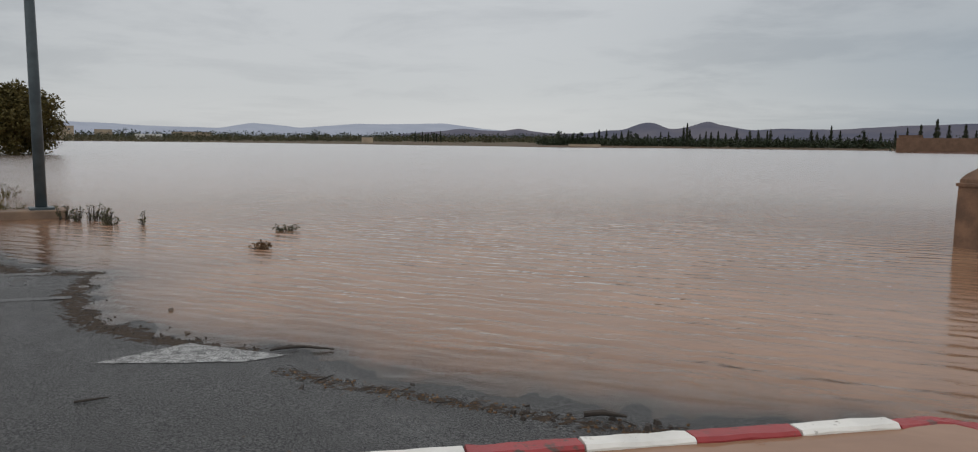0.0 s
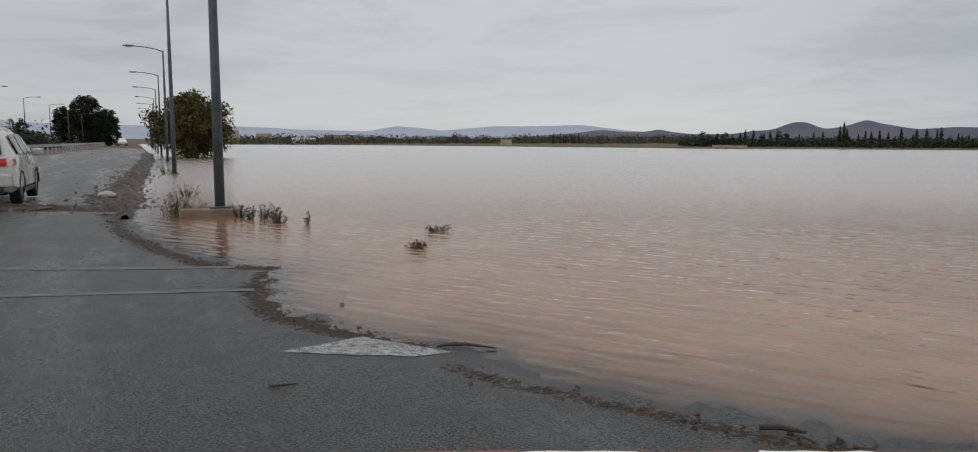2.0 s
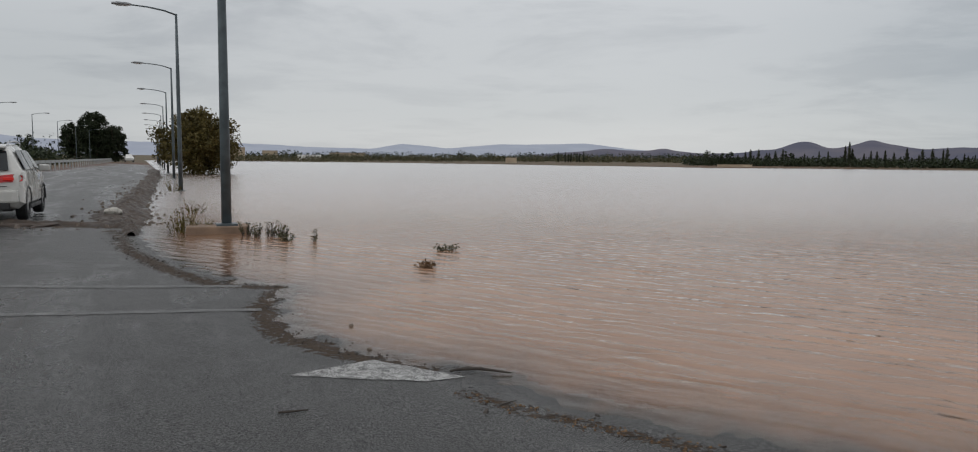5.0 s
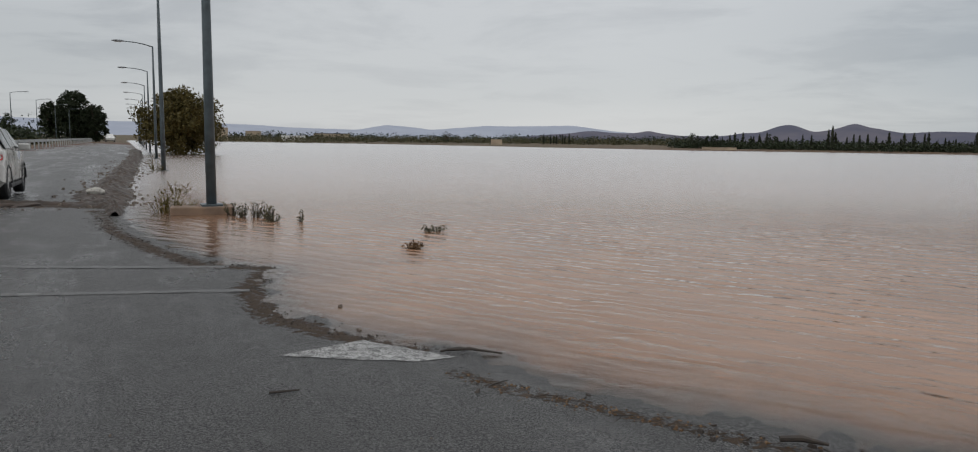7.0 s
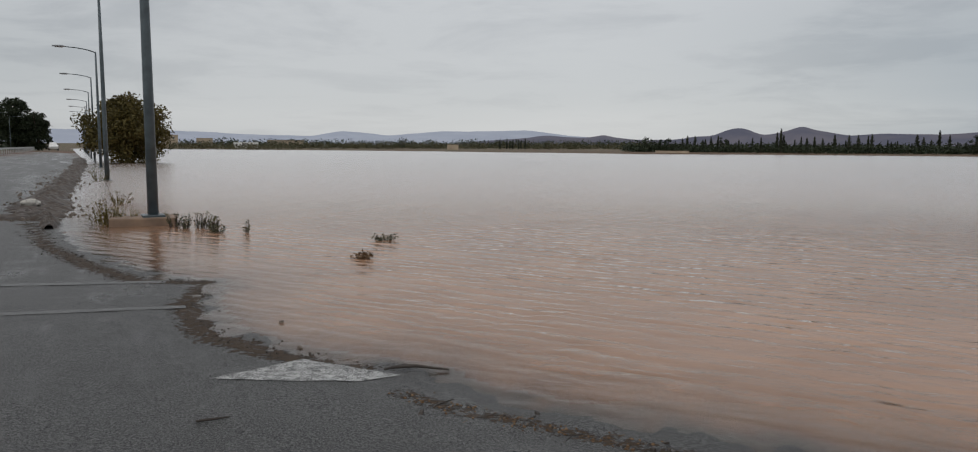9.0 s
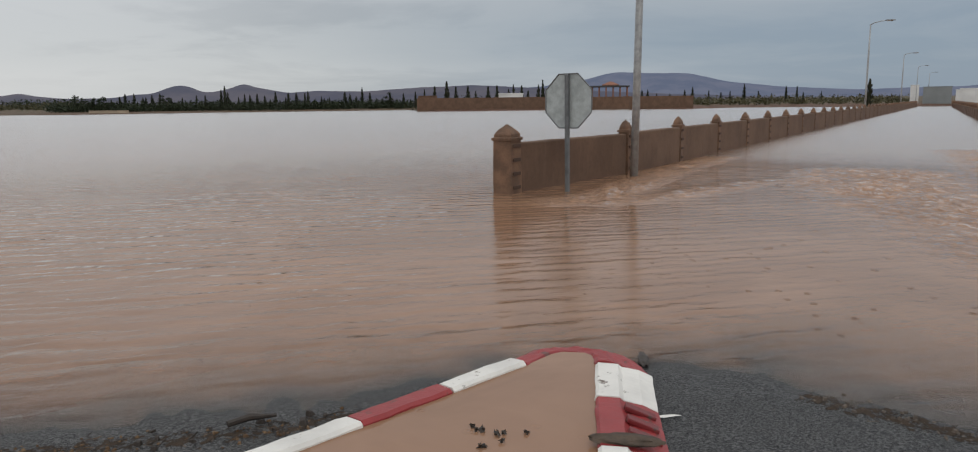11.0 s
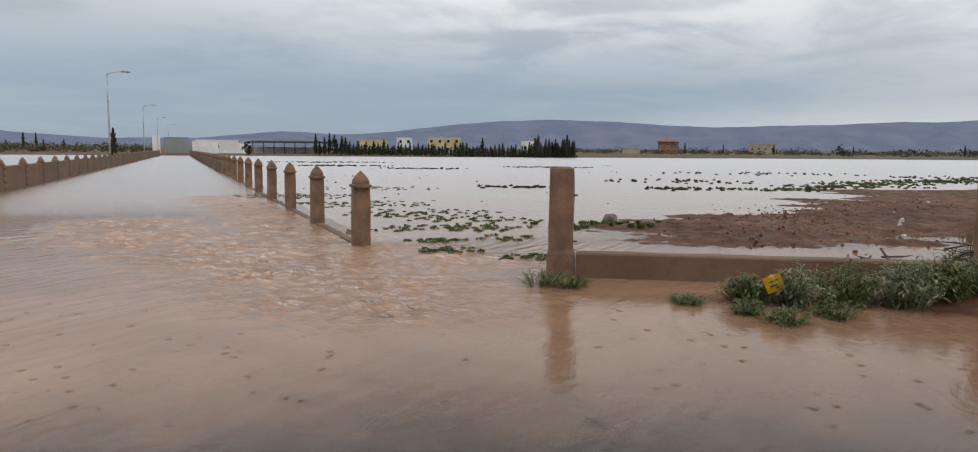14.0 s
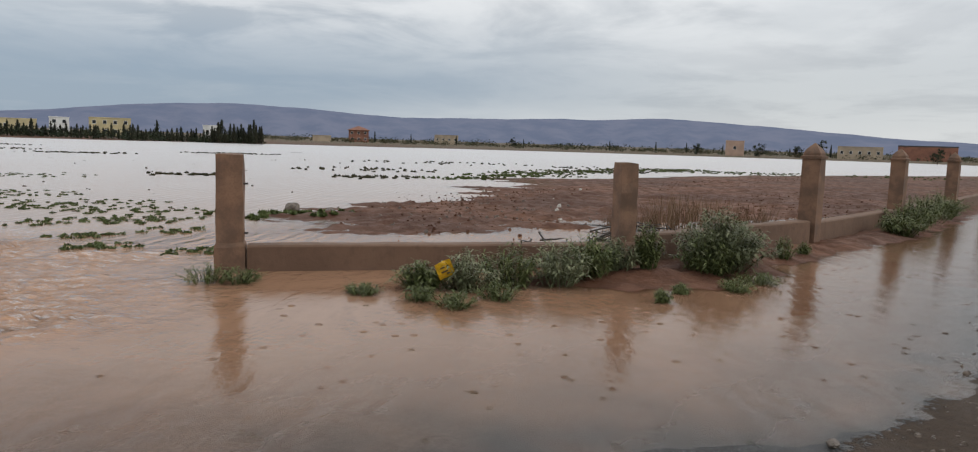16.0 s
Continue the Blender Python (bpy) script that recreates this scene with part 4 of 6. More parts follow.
tops = (0.30, 0.34, 0.36, 0.36, 0.36, 0.36)
for i in range(6):
    panel_between(low[i], low[i + 1], 0.18 if i < 2 else 0.2, 0.18 if i < 1 else 0.2, tops[i] + (0.06 if i == 1 else 0), "low brown rendered field wall with worn top beside weeds", 5.0 + i, "low_wall", 0.24, "stretches of the field wall")


def stub_post(p, w, h, turn, seed, label):
    bm = bmesh.new()
    s = w / 2
    loft(bm, [[(-s * k, -s * k, z), (s * k, -s * k, z), (s * k, s * k, z), (-s * k, s * k, z)] for z, k in ((-0.3, 1.12), (0.28, 1.12), (0.33, 1.0), (0.6, 1.0), (0.95, 0.985), (h, 0.97))])
    bmesh.ops.subdivide_edges(bm, edges=bm.edges[:], cuts=2, use_grid_fill=True)
    roughen(bm, 0.012, 5, seed)
    roughen(bm, 0.006, 17, seed)
    root = empty("broken_post", label, "post", "posts of the field wall")
    root.matrix_basis = Matrix.Translation(p) @ Matrix.Rotation(turn, 4, "Z")
    part("shaft", bm, WALL_POST, root)
    for z in (0.42, 0.98):
        part("iron_stub", tube(bmesh.new(), [(0, -s + 0.01, z), (0, -s - 0.045, z + 0.004)], 0.012, 6), TWIG, root, "rusty rail stub")
    return root


stub_post(low[0], 0.29, 1.31, math.atan2(low[1].y - low[0].y, low[1].x - low[0].x) + math.pi / 2, 1.0, "square brown rendered post with flat broken top")
stub_post(low[1], 0.235, 1.33, 1.40, 7.0, "square brown rendered post with flat broken top behind weeds")
field_post = fence_post("field_wall_post", "brown plastered field wall post with pointed cap and rail sockets", 0.30, 1.44, "posts of the field wall", 9.0, 5)
d = low[3] - low[2]
turn = math.atan2(d.y, d.x) + math.pi
field_post.matrix_basis = Matrix.Translation(low[2]) @ Matrix.Rotation(turn + math.pi, 4, "Z")
for p in low[3:]:
    copy_thing(field_post, Matrix.Translation(p) @ Matrix.Rotation(turn + math.pi + random.uniform(-0.05, 0.05), 4, "Z"))

# ---------------------------------------------------------------- signs


def stop_sign():
    root = empty("stop_sign", "octagonal road sign with grey metal back on a steel post", "road sign")
    root.matrix_basis = Matrix.Translation((9.0, 9.07, 0)) @ Matrix.Rotation(ROTU - math.radians(6), 4, "Z") @ Matrix.Rotation(math.radians(-0.5), 4, "X")
    part("post", boxed(-0.035, 0.035, -0.032, 0.032, -0.3, 1.965, 0.008), SIGNPOST, root, "galvanised square steel post")
    R = 0.45 / math.cos(math.pi / 8)
    pl = bmesh.new()
    ring = [(R * math.cos(math.pi / 8 + k * math.pi / 4), R * math.sin(math.pi / 8 + k * math.pi / 4)) for k in range(8)]
    loft(pl, [[(0.040, y, 1.525 + z) for y, z in ring], [(0.044, y, 1.525 + z) for y, z in ring]])
    plate = part("plate", pl, SIGNBACK, root, "weathered grey sheet metal back")
    rim = bmesh.new()
    for k in range(8):
        (ya, za), (yb, zb) = ring[k], ring[(k + 1) % 8]
        tube(rim, [(0.036, ya, 1.525 + za), (0.036, yb, 1.525 + zb)], 0.011, 6)
    part("rim", rim, SIGNPOST, plate, "folded steel rim")
    front = bmesh.new()
    loft(front, [[(0.0455, y * 0.985, 1.525 + z * 0.985) for y, z in ring], [(0.047, y * 0.985, 1.525 + z * 0.985) for y, z in ring]])
    part("face", front, RED, plate, "red sign face")


stop_sign()


def keep_right_sign():
    p = Vector((-34.0, 35.7, 0))
    z0 = 0.42
    root = empty("direction_sign", "round blue road sign with white arrow at the median", "road sign")
    face = math.atan2(-p.y, -p.x)
    root.matrix_basis = Matrix.Translation((p.x, p.y, z0)) @ Matrix.Rotation(face - math.pi / 2, 4, "Z")
    blue = plain("sign_blue", (0.012, 0.075, 0.30), 0.35, vary=0.1)
    white = plain("sign_white", (0.72, 0.74, 0.76), 0.4, vary=0.08)
    part("post", tube(bmesh.new(), [(0, -0.06, -0.3), (0, -0.06, 1.9)], 0.035, 10), STEEL, root)
    bm = bmesh.new()
    loft(bm, [[(0.60 * math.cos(a), y, 1.55 + 0.60 * math.sin(a)) for a in [2 * math.pi * k / 36 for k in range(36)]] for y in (-0.015, 0.0)])
    disc = part("disc", bm, blue, root)
    rim = bmesh.new()
    for k in range(36):
        a, b = 2 * math.pi * k / 36, 2 * math.pi * (k + 1) / 36
        tube(rim, [(0.60 * math.cos(a), 0.004, 1.55 + 0.60 * math.sin(a)), (0.60 * math.cos(b), 0.004, 1.55 + 0.60 * math.sin(b))], 0.018, 5)
    part("rim", rim, white, disc)
    ar = bmesh.new()
    q = Matrix.Translation((0, 0.006, 1.55)) @ Matrix.Rotation(math.radians(45), 4, "Y")
    vs = [ar.verts.new(q @ Vector((x, 0, z))) for x, z in ((-0.055, 0.36), (0.055, 0.36), (0.055, -0.12), (0.19, -0.12), (0.0, -0.36), (-0.19, -0.12), (-0.055, -0.12))]
    g = bmesh.ops.extrude_face_region(ar, geom=[ar.faces.new(vs)])
    bmesh.ops.translate(ar, vec=(0, 0.006, 0), verts=[v for v in g["geom"] if isinstance(v, bmesh.types.BMVert)])
    part("arrow", ar, white, disc, "white diagonal arrow")
    board = empty("chevron_board", "low black board with white and blue chevrons", "road sign")
    board.matrix_basis = Matrix.Translation((p.x - 0.1, p.y + 0.1, z0)) @ Matrix.Rotation(face - math.pi / 2, 4, "Z")
    part("panel", boxed(-1.35, 0.45, -0.25, -0.12, -0.08, 0.40, 0.03), plain("board_black", (0.02, 0.022, 0.024), 0.5), board)
    for k in range(3):
        c = bmesh.new()
        x0 = -0.05 - 0.32 * k
        for s in (-1, 1):
            v = [c.verts.new((x, -0.112, 0.16 + s * z)) for x, z in ((x0 - 0.16, 0.0), (x0 - 0.03, 0.0), (x0 + 0.13, 0.2), (x0, 0.2))]
            c.faces.new(v if s > 0 else v[::-1])
        part("chevron", c, white if k != 1 else plain("chevron_blue", (0.25, 0.42, 0.62), 0.4), board)


keep_right_sign()

# ---------------------------------------------------------------- lamps


def street_lamp(label, group, h, arm, mat, r0=0.085, r1=0.045, tilt=0.0):
    root = empty("street_lamp", label, "street lamp", group)
    part("pole", tube(bmesh.new(), [(0, 0, -0.3), (0, 0, h * 0.3), (0, 0, h * 0.7), (0, 0, h)], [r0, r0 * 0.92, (r0 + r1) / 2, r1], 10), mat, root, smooth=True)
    part("base_plate", boxed(-0.2, 0.2, -0.2, 0.2, -0.02, 0.03, 0.008), mat, root)
    if arm:
        part("arm", tube(bmesh.new(), [(0, 0, h - 0.05), (arm * 0.25, 0, h + 0.10), (arm * 0.6, 0, h + 0.20), (arm, 0, h + 0.24)], [0.04, 0.036, 0.033, 0.03], 8), mat, root, smooth=True)
        hd = bmesh.new()
        loft(hd, [[(arm + x, y * w, h + 0.24 + z) for y, z in ((-1, 0.0), (-0.8, 0.07 * t), (0.8, 0.07 * t), (1, 0.0), (0.8, -0.05 * t), (-0.8, -0.05 * t))] for x, w, t in ((-0.1, 0.05, 0.6), (0.1, 0.13, 1.0), (0.45, 0.15, 1.0), (0.68, 0.08, 0.5))])
        head = part("head", hd, LAMPHEAD, root, "flat grey lamp head")
        part("diffuser", boxed(arm + 0.05, arm + 0.5, -0.10, 0.10, h + 0.165, h + 0.192, 0.006), plain("lamp_glass", (0.5, 0.5, 0.48), 0.3), head)
    return root


def set_lamp(lamp, x, y, z, heading, lean=0.0):
    return Matrix.Translation((x, y, z)) @ Matrix.Rotation(heading, 4, "Z") @ Matrix.Rotation(lean, 4, "Y")


turn_in = math.atan2(N.y, N.x)
lamp_a = street_lamp("tall dark blue-grey street lamp rising from the flood", "lamps along the flooded verge", 7.9, 1.9, POLE, 0.10, 0.05)
lamp_a.matrix_basis = set_lamp(lamp_a, -6.72, 14.3, 0.16, turn_in)
near_lamps = [(-17.1, 32.6), (-27.6, 52.0)] + [(-27.6 - 10.7 * k, 52.0 + 19.2 * k) for k in range(1, 9)]
for x, y in near_lamps:
    copy_thing(lamp_a, set_lamp(lamp_a, x, y, 0.0, turn_in))
lamp_far = street_lamp("dark street lamp on the grassy median", "lamps along the median", 8.0, 1.9, POLE, 0.09, 0.05)
lamp_far.matrix_basis = set_lamp(lamp_far, -50.6, 47.3, 0.45, turn_in + math.pi)
for k in range(1, 11):
    copy_thing(lamp_far, set_lamp(lamp_far, -50.6 - 11.8 * k, 47.3 + 23.3 * k, 0.45, turn_in + math.pi))
plinth = link("lamp_plinth", roughen(boxed(-0.75, 0.42, -0.30, 0.30, -0.3, 0.15, 0.03), 0.012, 5, 2.0), CONCRETE)
plinth.matrix_basis = Matrix.Translation((-6.72, 14.3, 0)) @ Matrix.Rotation(0.42, 4, "Z")
tagged(plinth, "low tan concrete plinth under the street lamp", "plinth")
side_pole = street_lamp("slim pale galvanised lamp pole beside the garden wall", "lamps along the side road", 8.2, 1.2, STEEL, 0.085, 0.05)
side_pole.matrix_basis = set_lamp(side_pole, 11.95, 10.02, -0.12, -0.6, 0.012)
lamp_side = street_lamp("grey street lamp on the flooded side road", "lamps along the side road", 7.9, 1.2, STEEL, 0.085, 0.05)
for k, (a, r) in enumerate(((66.4, 74), (68.6, 128), (69.5, 178), (70.2, 225))):
    m = set_lamp(lamp_side, r * math.sin(math.radians(a)), r * math.cos(math.radians(a)), 0, ROTU - math.pi / 2)
    if k == 0:
        lamp_side.matrix_basis = m
    else:
        copy_thing(lamp_side, m)

# ---------------------------------------------------------------- guard rail


def guard_rail():
    root = empty("guard_rail", "grey steel guard rail along the highway", "guard rail")
    p0 = Vector((-31.0, 33.5, 0)) + N * -2.2
    L = 230.0
    rail = bmesh.new()
    prof = ((0.0, 0.50), (-0.035, 0.55), (-0.035, 0.58), (0.0, 0.63), (-0.035, 0.68), (-0.035, 0.71), (0.0, 0.76), (0.012, 0.76), (0.012, 0.50))
    rings = [[p0 + M * (8 + L * i / 20) - N * q + Vector((0, 0, z + 0.40)) for q, z in prof] for i in range(21)]
    loft(rail, rings)
    part("beam", rail, STEEL, root)
    for i in range(58):
        p = p0 + M * (8 + 4 * i)
        part("rail_post", boxed(p.x - 0.05, p.x + 0.05, p.y - 0.05, p.y + 0.05, 0.1, 1.12, 0.005), STEEL, root)


guard_rail()

# ---------------------------------------------------------------- the parked car


def car():
    root = empty("suv_car", "white compact suv standing on the wet highway, brakes lit", "car")
    A = math.radians(-29.5)
    m = Vector((-12.62, 15.1, 0))
    root.matrix_basis = Matrix.Translation((m.x, m.y, 0.085)) @ Matrix.Rotation(-A, 4, "Z")
    paint = plain("car_white", (0.47, 0.465, 0.44), 0.25, 0.0, vary=0.04, scale=3, bump=0.02, coat=0.5)
    black = plain("black_trim", (0.014, 0.014, 0.015), 0.5, vary=0.2)
    glass = plain("car_glass", (0.010, 0.013, 0.015), 0.06, vary=0.1, bump=0.0)
    tyre_m = plain("tyre", (0.016, 0.016, 0.017), 0.75, vary=0.2)
    alloy = plain("alloy", (0.42, 0.42, 0.43), 0.35, 0.8, vary=0.1)
    lamp_red = plain("tail_red", (0.42, 0.012, 0.012), 0.15, vary=0.1, bump=0.0)
    k = Mat("lit_tail_lamp")
    k.plug(k.p.inputs["Emission Color"], (1.0, 0.05, 0.03))
    k.p.inputs["Emission Strength"].default_value = 0.10
    lamp_on = k.done((0.5, 0.015, 0.012), 0.15)
    # cross sections from the tail (y = -0.75) to the nose; half width, sill, belt, roof, roof half width
    S = ((-0.86, 0.70, 0.42, 0.86, 0.88, 0.62), (-0.80, 0.84, 0.34, 0.98, 1.02, 0.72), (-0.70, 0.885, 0.30, 1.05, 1.18, 0.68), (-0.56, 0.90, 0.28, 1.07, 1.42, 0.62), (-0.40, 0.905, 0.27, 1.07, 1.60, 0.585),
         (0.1, 0.905, 0.27, 1.06, 1.665, 0.60), (0.9, 0.905, 0.27, 1.04, 1.69, 0.61), (1.6, 0.905, 0.27, 1.02, 1.655, 0.59), (2.1, 0.905, 0.27, 1.01, 1.42, 0.60), (2.65, 0.90, 0.28, 1.00, 1.06, 0.68), (3.2, 0.87, 0.30, 0.93, 0.97, 0.66), (3.6, 0.74, 0.36, 0.80, 0.83, 0.55))
    rings = []
    for y, w, sill, belt, roof, rw in S:
        half = [(w * 0.86, sill), (w, sill + 0.12), (w, (sill + belt) / 2), (w * 0.985, belt), (rw + 0.05, belt + (roof - belt) * 0.82), (rw - 0.06, roof)]
        rings.append([(x, y, z) for x, z in half] + [(-x, y, z) for x, z in half[::-1]])
    bm = loft(bmesh.new(), rings)
    body = part("body", bm, paint, root, smooth=False)
    body.data.polygons.foreach_set("use_smooth", [True] * len(body.data.polygons))
    body.data.set_sharp_from_angle(angle=math.radians(32))
    # glazing, set just proud of the shell

    def pane(name, pts, label="dark tinted glass", mat=None, lift=(0, 0, 0)):
        b = bmesh.new()
        vs = [b.verts.new(Vector(p) + Vector(lift)) for p in pts]
        f = b.faces.new(vs)
        g = bmesh.ops.extrude_face_region(b, geom=[f])
        b.normal_update()
        bmesh.ops.translate(b, vec=f.normal * -0.012, verts=[v for v in g["geom"] if isinstance(v, bmesh.types.BMVert)])
        bmesh.ops.recalc_face_normals(b, faces=b.faces)
        return part(name, b, mat or glass, root, label)

    pane("rear_window", [(-0.66, -0.755, 1.10), (0.66, -0.755, 1.10), (0.60, -0.50, 1.50), (0.50, -0.475, 1.53), (-0.50, -0.475, 1.53), (-0.60, -0.50, 1.50)], lift=(0, -0.03, 0.01))
    part("spoiler", boxed(-0.58, 0.58, -0.62, -0.36, 1.575, 1.625, 0.02), paint, root)
    for s in (-1, 1):
        pts = [(0.872 * s, -0.38, 1.12), (0.866 * s, 0.42, 1.11), (0.675 * s, 0.40, 1.545), (0.655 * s, -0.10, 1.53)]
        pane("side_window", pts if s > 0 else pts[::-1], lift=(0.035 * s, 0, 0))
        pts = [(0.866 * s, 0.50, 1.11), (0.862 * s, 1.30, 1.10), (0.675 * s, 1.22, 1.55), (0.68 * s, 0.48, 1.55)]
        pane("side_window", pts if s > 0 else pts[::-1], lift=(0.035 * s, 0, 0))
        pts = [(0.862 * s, 1.38, 1.10), (0.86 * s, 2.20, 1.08), (0.68 * s, 1.62, 1.50), (0.675 * s, 1.30, 1.545)]
        pane("side_window", pts if s > 0 else pts[::-1], lift=(0.035 * s, 0, 0))
        mir = part("door_mirror", roughen(boxed(0.90 * s - 0.11, 0.90 * s + 0.13, 1.86, 1.99, 1.06, 1.22, 0.045), 0.0, 1), black if s < 0 else paint, root)
        mir.location.x = 0.11 * s
        part("roof_rail", tube(bmesh.new(), [(0.57 * s, -0.25, 1.63), (0.58 * s, -0.12, 1.715), (0.60 * s, 0.8, 1.745), (0.58 * s, 1.5, 1.70), (0.57 * s, 1.6, 1.65)], 0.018, 6), alloy, root)
        tl = loft(bmesh.new(), [[(s * (x + 0.018), y - d, z) for x, y, z in ((0.44, -0.835, 0.86), (0.70, -0.80, 0.86), (0.87, -0.69, 0.88), (0.875, -0.62, 0.94), (0.865, -0.66, 1.00), (0.70, -0.76, 1.03), (0.46, -0.80, 1.00))] for d in (-0.05, 0.062)])
        bmesh.ops.recalc_face_normals(tl, faces=tl.faces)
        tail = part("tail_light", tl, lamp_red, root, "red tail light")
        part("brake_lamp", boxed(s * 0.66 - 0.10, s * 0.66 + 0.10, -0.905, -0.870, 0.90, 0.965, 0.01, Matrix.Rotation(0, 4, "Z")), lamp_on, tail, "lit red brake lamp")
        part("rear_reflector", boxed(s * 0.62 - 0.15, s * 0.62 + 0.15, -0.89, -0.865, 0.53, 0.565, 0.005), black, root)
        part("exhaust", tube(bmesh.new(), [(0.50 * s, -0.70, 0.30), (0.50 * s, -0.875, 0.30)], 0.035, 10), alloy, root)
    part("rear_bumper", boxed(-0.82, 0.82, -0.90, -0.70, 0.42, 0.70, 0.05), paint, root)
    part("bumper_valance", boxed(-0.66, 0.66, -0.892, -0.66, 0.27, 0.43, 0.03), black, root, "black plastic valance")
    plate = part("number_plate", boxed(-0.26, 0.26, -0.915, -0.90, 0.60, 0.71, 0.004), plain("plate_white", (0.62, 0.62, 0.60), 0.4, vary=0.05), root, "white plate with dark bars")
    for x0, x1 in ((-0.22, -0.02), (0.03, 0.08), (0.13, 0.20)):
        part("bar", boxed(x0, x1, -0.920, -0.914, 0.63, 0.685, 0.002), black, plate)
    part("badge", tube(bmesh.new(), [(0, -0.83, 0.94), (0, -0.868, 0.945)], 0.055, 20), alloy, root)
    part("tailgate_seam", boxed(-0.62, 0.62, -0.872, -0.845, 0.765, 0.78, 0.003), black, root)
    part("wiper", tube(bmesh.new(), [(0.0, -0.80, 1.12), (0.34, -0.775, 1.17)], 0.012, 6), black, root)
    for y in (0.0, 2.6):
        for s in (-1, 1):
            tb = bmesh.new()
            R = 0.345
            prof = ((0.68, R - 0.12), (0.68, R - 0.02), (0.70, R), (0.86, R), (0.895, R - 0.025), (0.90, R - 0.11), (0.87, R - 0.12))
            ns = 28
            rr = [[tb.verts.new((s * x, y + r * math.cos(2 * math.pi * i / ns), 0.345 + r * math.sin(2 * math.pi * i / ns))) for i in range(ns)] for x, r in prof]
            for q, w in zip(rr, rr[1:]):
                for i in range(ns):
                    tb.faces.new((q[i], q[(i + 1) % ns], w[(i + 1) % ns], w[i]))
            tb.faces.new(rr[0])
            bmesh.ops.recalc_face_normals(tb, faces=tb.faces)
            wh = part("wheel", tb, tyre_m, root, "black tyre with alloy rim")
            rim = bmesh.new()
            tube(rim, [(s * 0.70, y, 0.345), (s * 0.885, y, 0.345)], 0.06, 12)
            for i in range(5):
                a = 2 * math.pi * i / 5
                box(rim, -0.012, 0.012, -0.035, 0.035, 0.04, 0.235, 0.0, Matrix.Translation((s * 0.872, y, 0.345)) @ Matrix.Rotation(a, 4, "X"))
            tube(rim, [(s * 0.80, y, 0.345), (s * 0.81, y, 0.345)], 0.228, 24)
            part("rim", rim, alloy, wh)
            arch = bmesh.new()
            pts = [(s * 0.905, y + 0.40 * math.cos(a), 0.345 + 0.40 * math.sin(a)) for a in [math.pi * i / 14 for i in range(15)]]
            tube(arch, pts, 0.022, 6)
            part("wheel_arch", arch, black if y > 1 else black, root)
    part("underbody", boxed(-0.66, 0.66, -0.5, 3.2, 0.22, 0.36, 0.03), black, root)
    part("side_sill", boxed(-0.90, 0.90, 0.42, 2.18, 0.235, 0.33, 0.02), black, root)


car()

# ---------------------------------------------------------------- far buildings


def polar(az, d):
    return d * math.sin(math.radians(az)), d * math.cos(math.radians(az))


def place(az, d, z=None):
    x, y = polar(az, d)
    return Matrix.Translation((x, y, max(0.0, height(x, y)) - 0.15 if z is None else z)) @ Matrix.Rotation(-math.radians(az), 4, "Z")


def building(name, az, d, w, h, deep, mat, label, rows=0, cols=0, roof=None, parapet=0.25, category="building", turn=0.0):
    """A block facing the camera's side, with recessed windows and a roof edge."""
    root = empty(name, label, category)
    root.matrix_basis = place(az, d) @ Matrix.Rotation(turn, 4, "Z")
    part("wall", boxed(-w / 2, w / 2, 0, deep, -0.5, h, 0.03), mat, root)
    if roof == "hip":
        bm = bmesh.new()
        e = 0.5
        loft(bm, [[(-w / 2 - e, -e, h), (w / 2 + e, -e, h), (w / 2 + e, deep + e, h), (-w / 2 - e, deep + e, h)], [(-w / 2 - e, -e, h + 0.15), (w / 2 + e, -e, h + 0.15), (w / 2 + e, deep + e, h + 0.15), (-w / 2 - e, deep + e, h + 0.15)],
                  [(-0.3, deep / 2 - 0.3, h + w * 0.22), (0.3, deep / 2 - 0.3, h + w * 0.22), (0.3, deep / 2 + 0.3, h + w * 0.22), (-0.3, deep / 2 + 0.3, h + w * 0.22)]])
        part("roof", bm, TERRA, root, "terracotta hipped roof")
    else:
        part("parapet", boxed(-w / 2 - 0.08, w / 2 + 0.08, -0.08, deep + 0.08, h, h + parapet, 0.03), roof or mat, root)
    for r in range(rows):
        for c in range(cols):
            x = -w / 2 + w * (c + 0.5) / cols
            z = h * (r + 0.55) / rows
            win = part("window", boxed(x - 0.5, x + 0.5, -0.06, 0.05, z - 0.5, z + 0.6, 0.01), RENDER, root)
            part("pane", boxed(x - 0.42, x + 0.42, -0.075, -0.055, z - 0.42, z + 0.52), PANE, win)
    return root


building("farm_building", -23.5, 440, 8.5, 7.0, 8, BEIGE, "beige square farm building on the far shore", 2, 2)
building("farm_shed", -18.4, 432, 13, 3.0, 6, RENDER, "low whitish shed on the far shore", 1, 4)
building("farm_shed", -15.6, 470, 22, 4.6, 10, BEIGE, "long low pale shed among scrub", 0, 0, DARKROOF)
building("farm_building", -21.2, 470, 9, 5.5, 8, BEIGE, "beige farm building behind scrub", 1, 2)
building("farm_shed", -3.2, 300, 4.5, 2.0, 4, BEIGE, "small beige hut on the far shore", 0, 0)
building("white_wall", 13.3, 212, 9.0, 0.7, 0.3, BEIGE, "low pale beige wall on the far shore", 0, 0, None, 0.06, "wall")
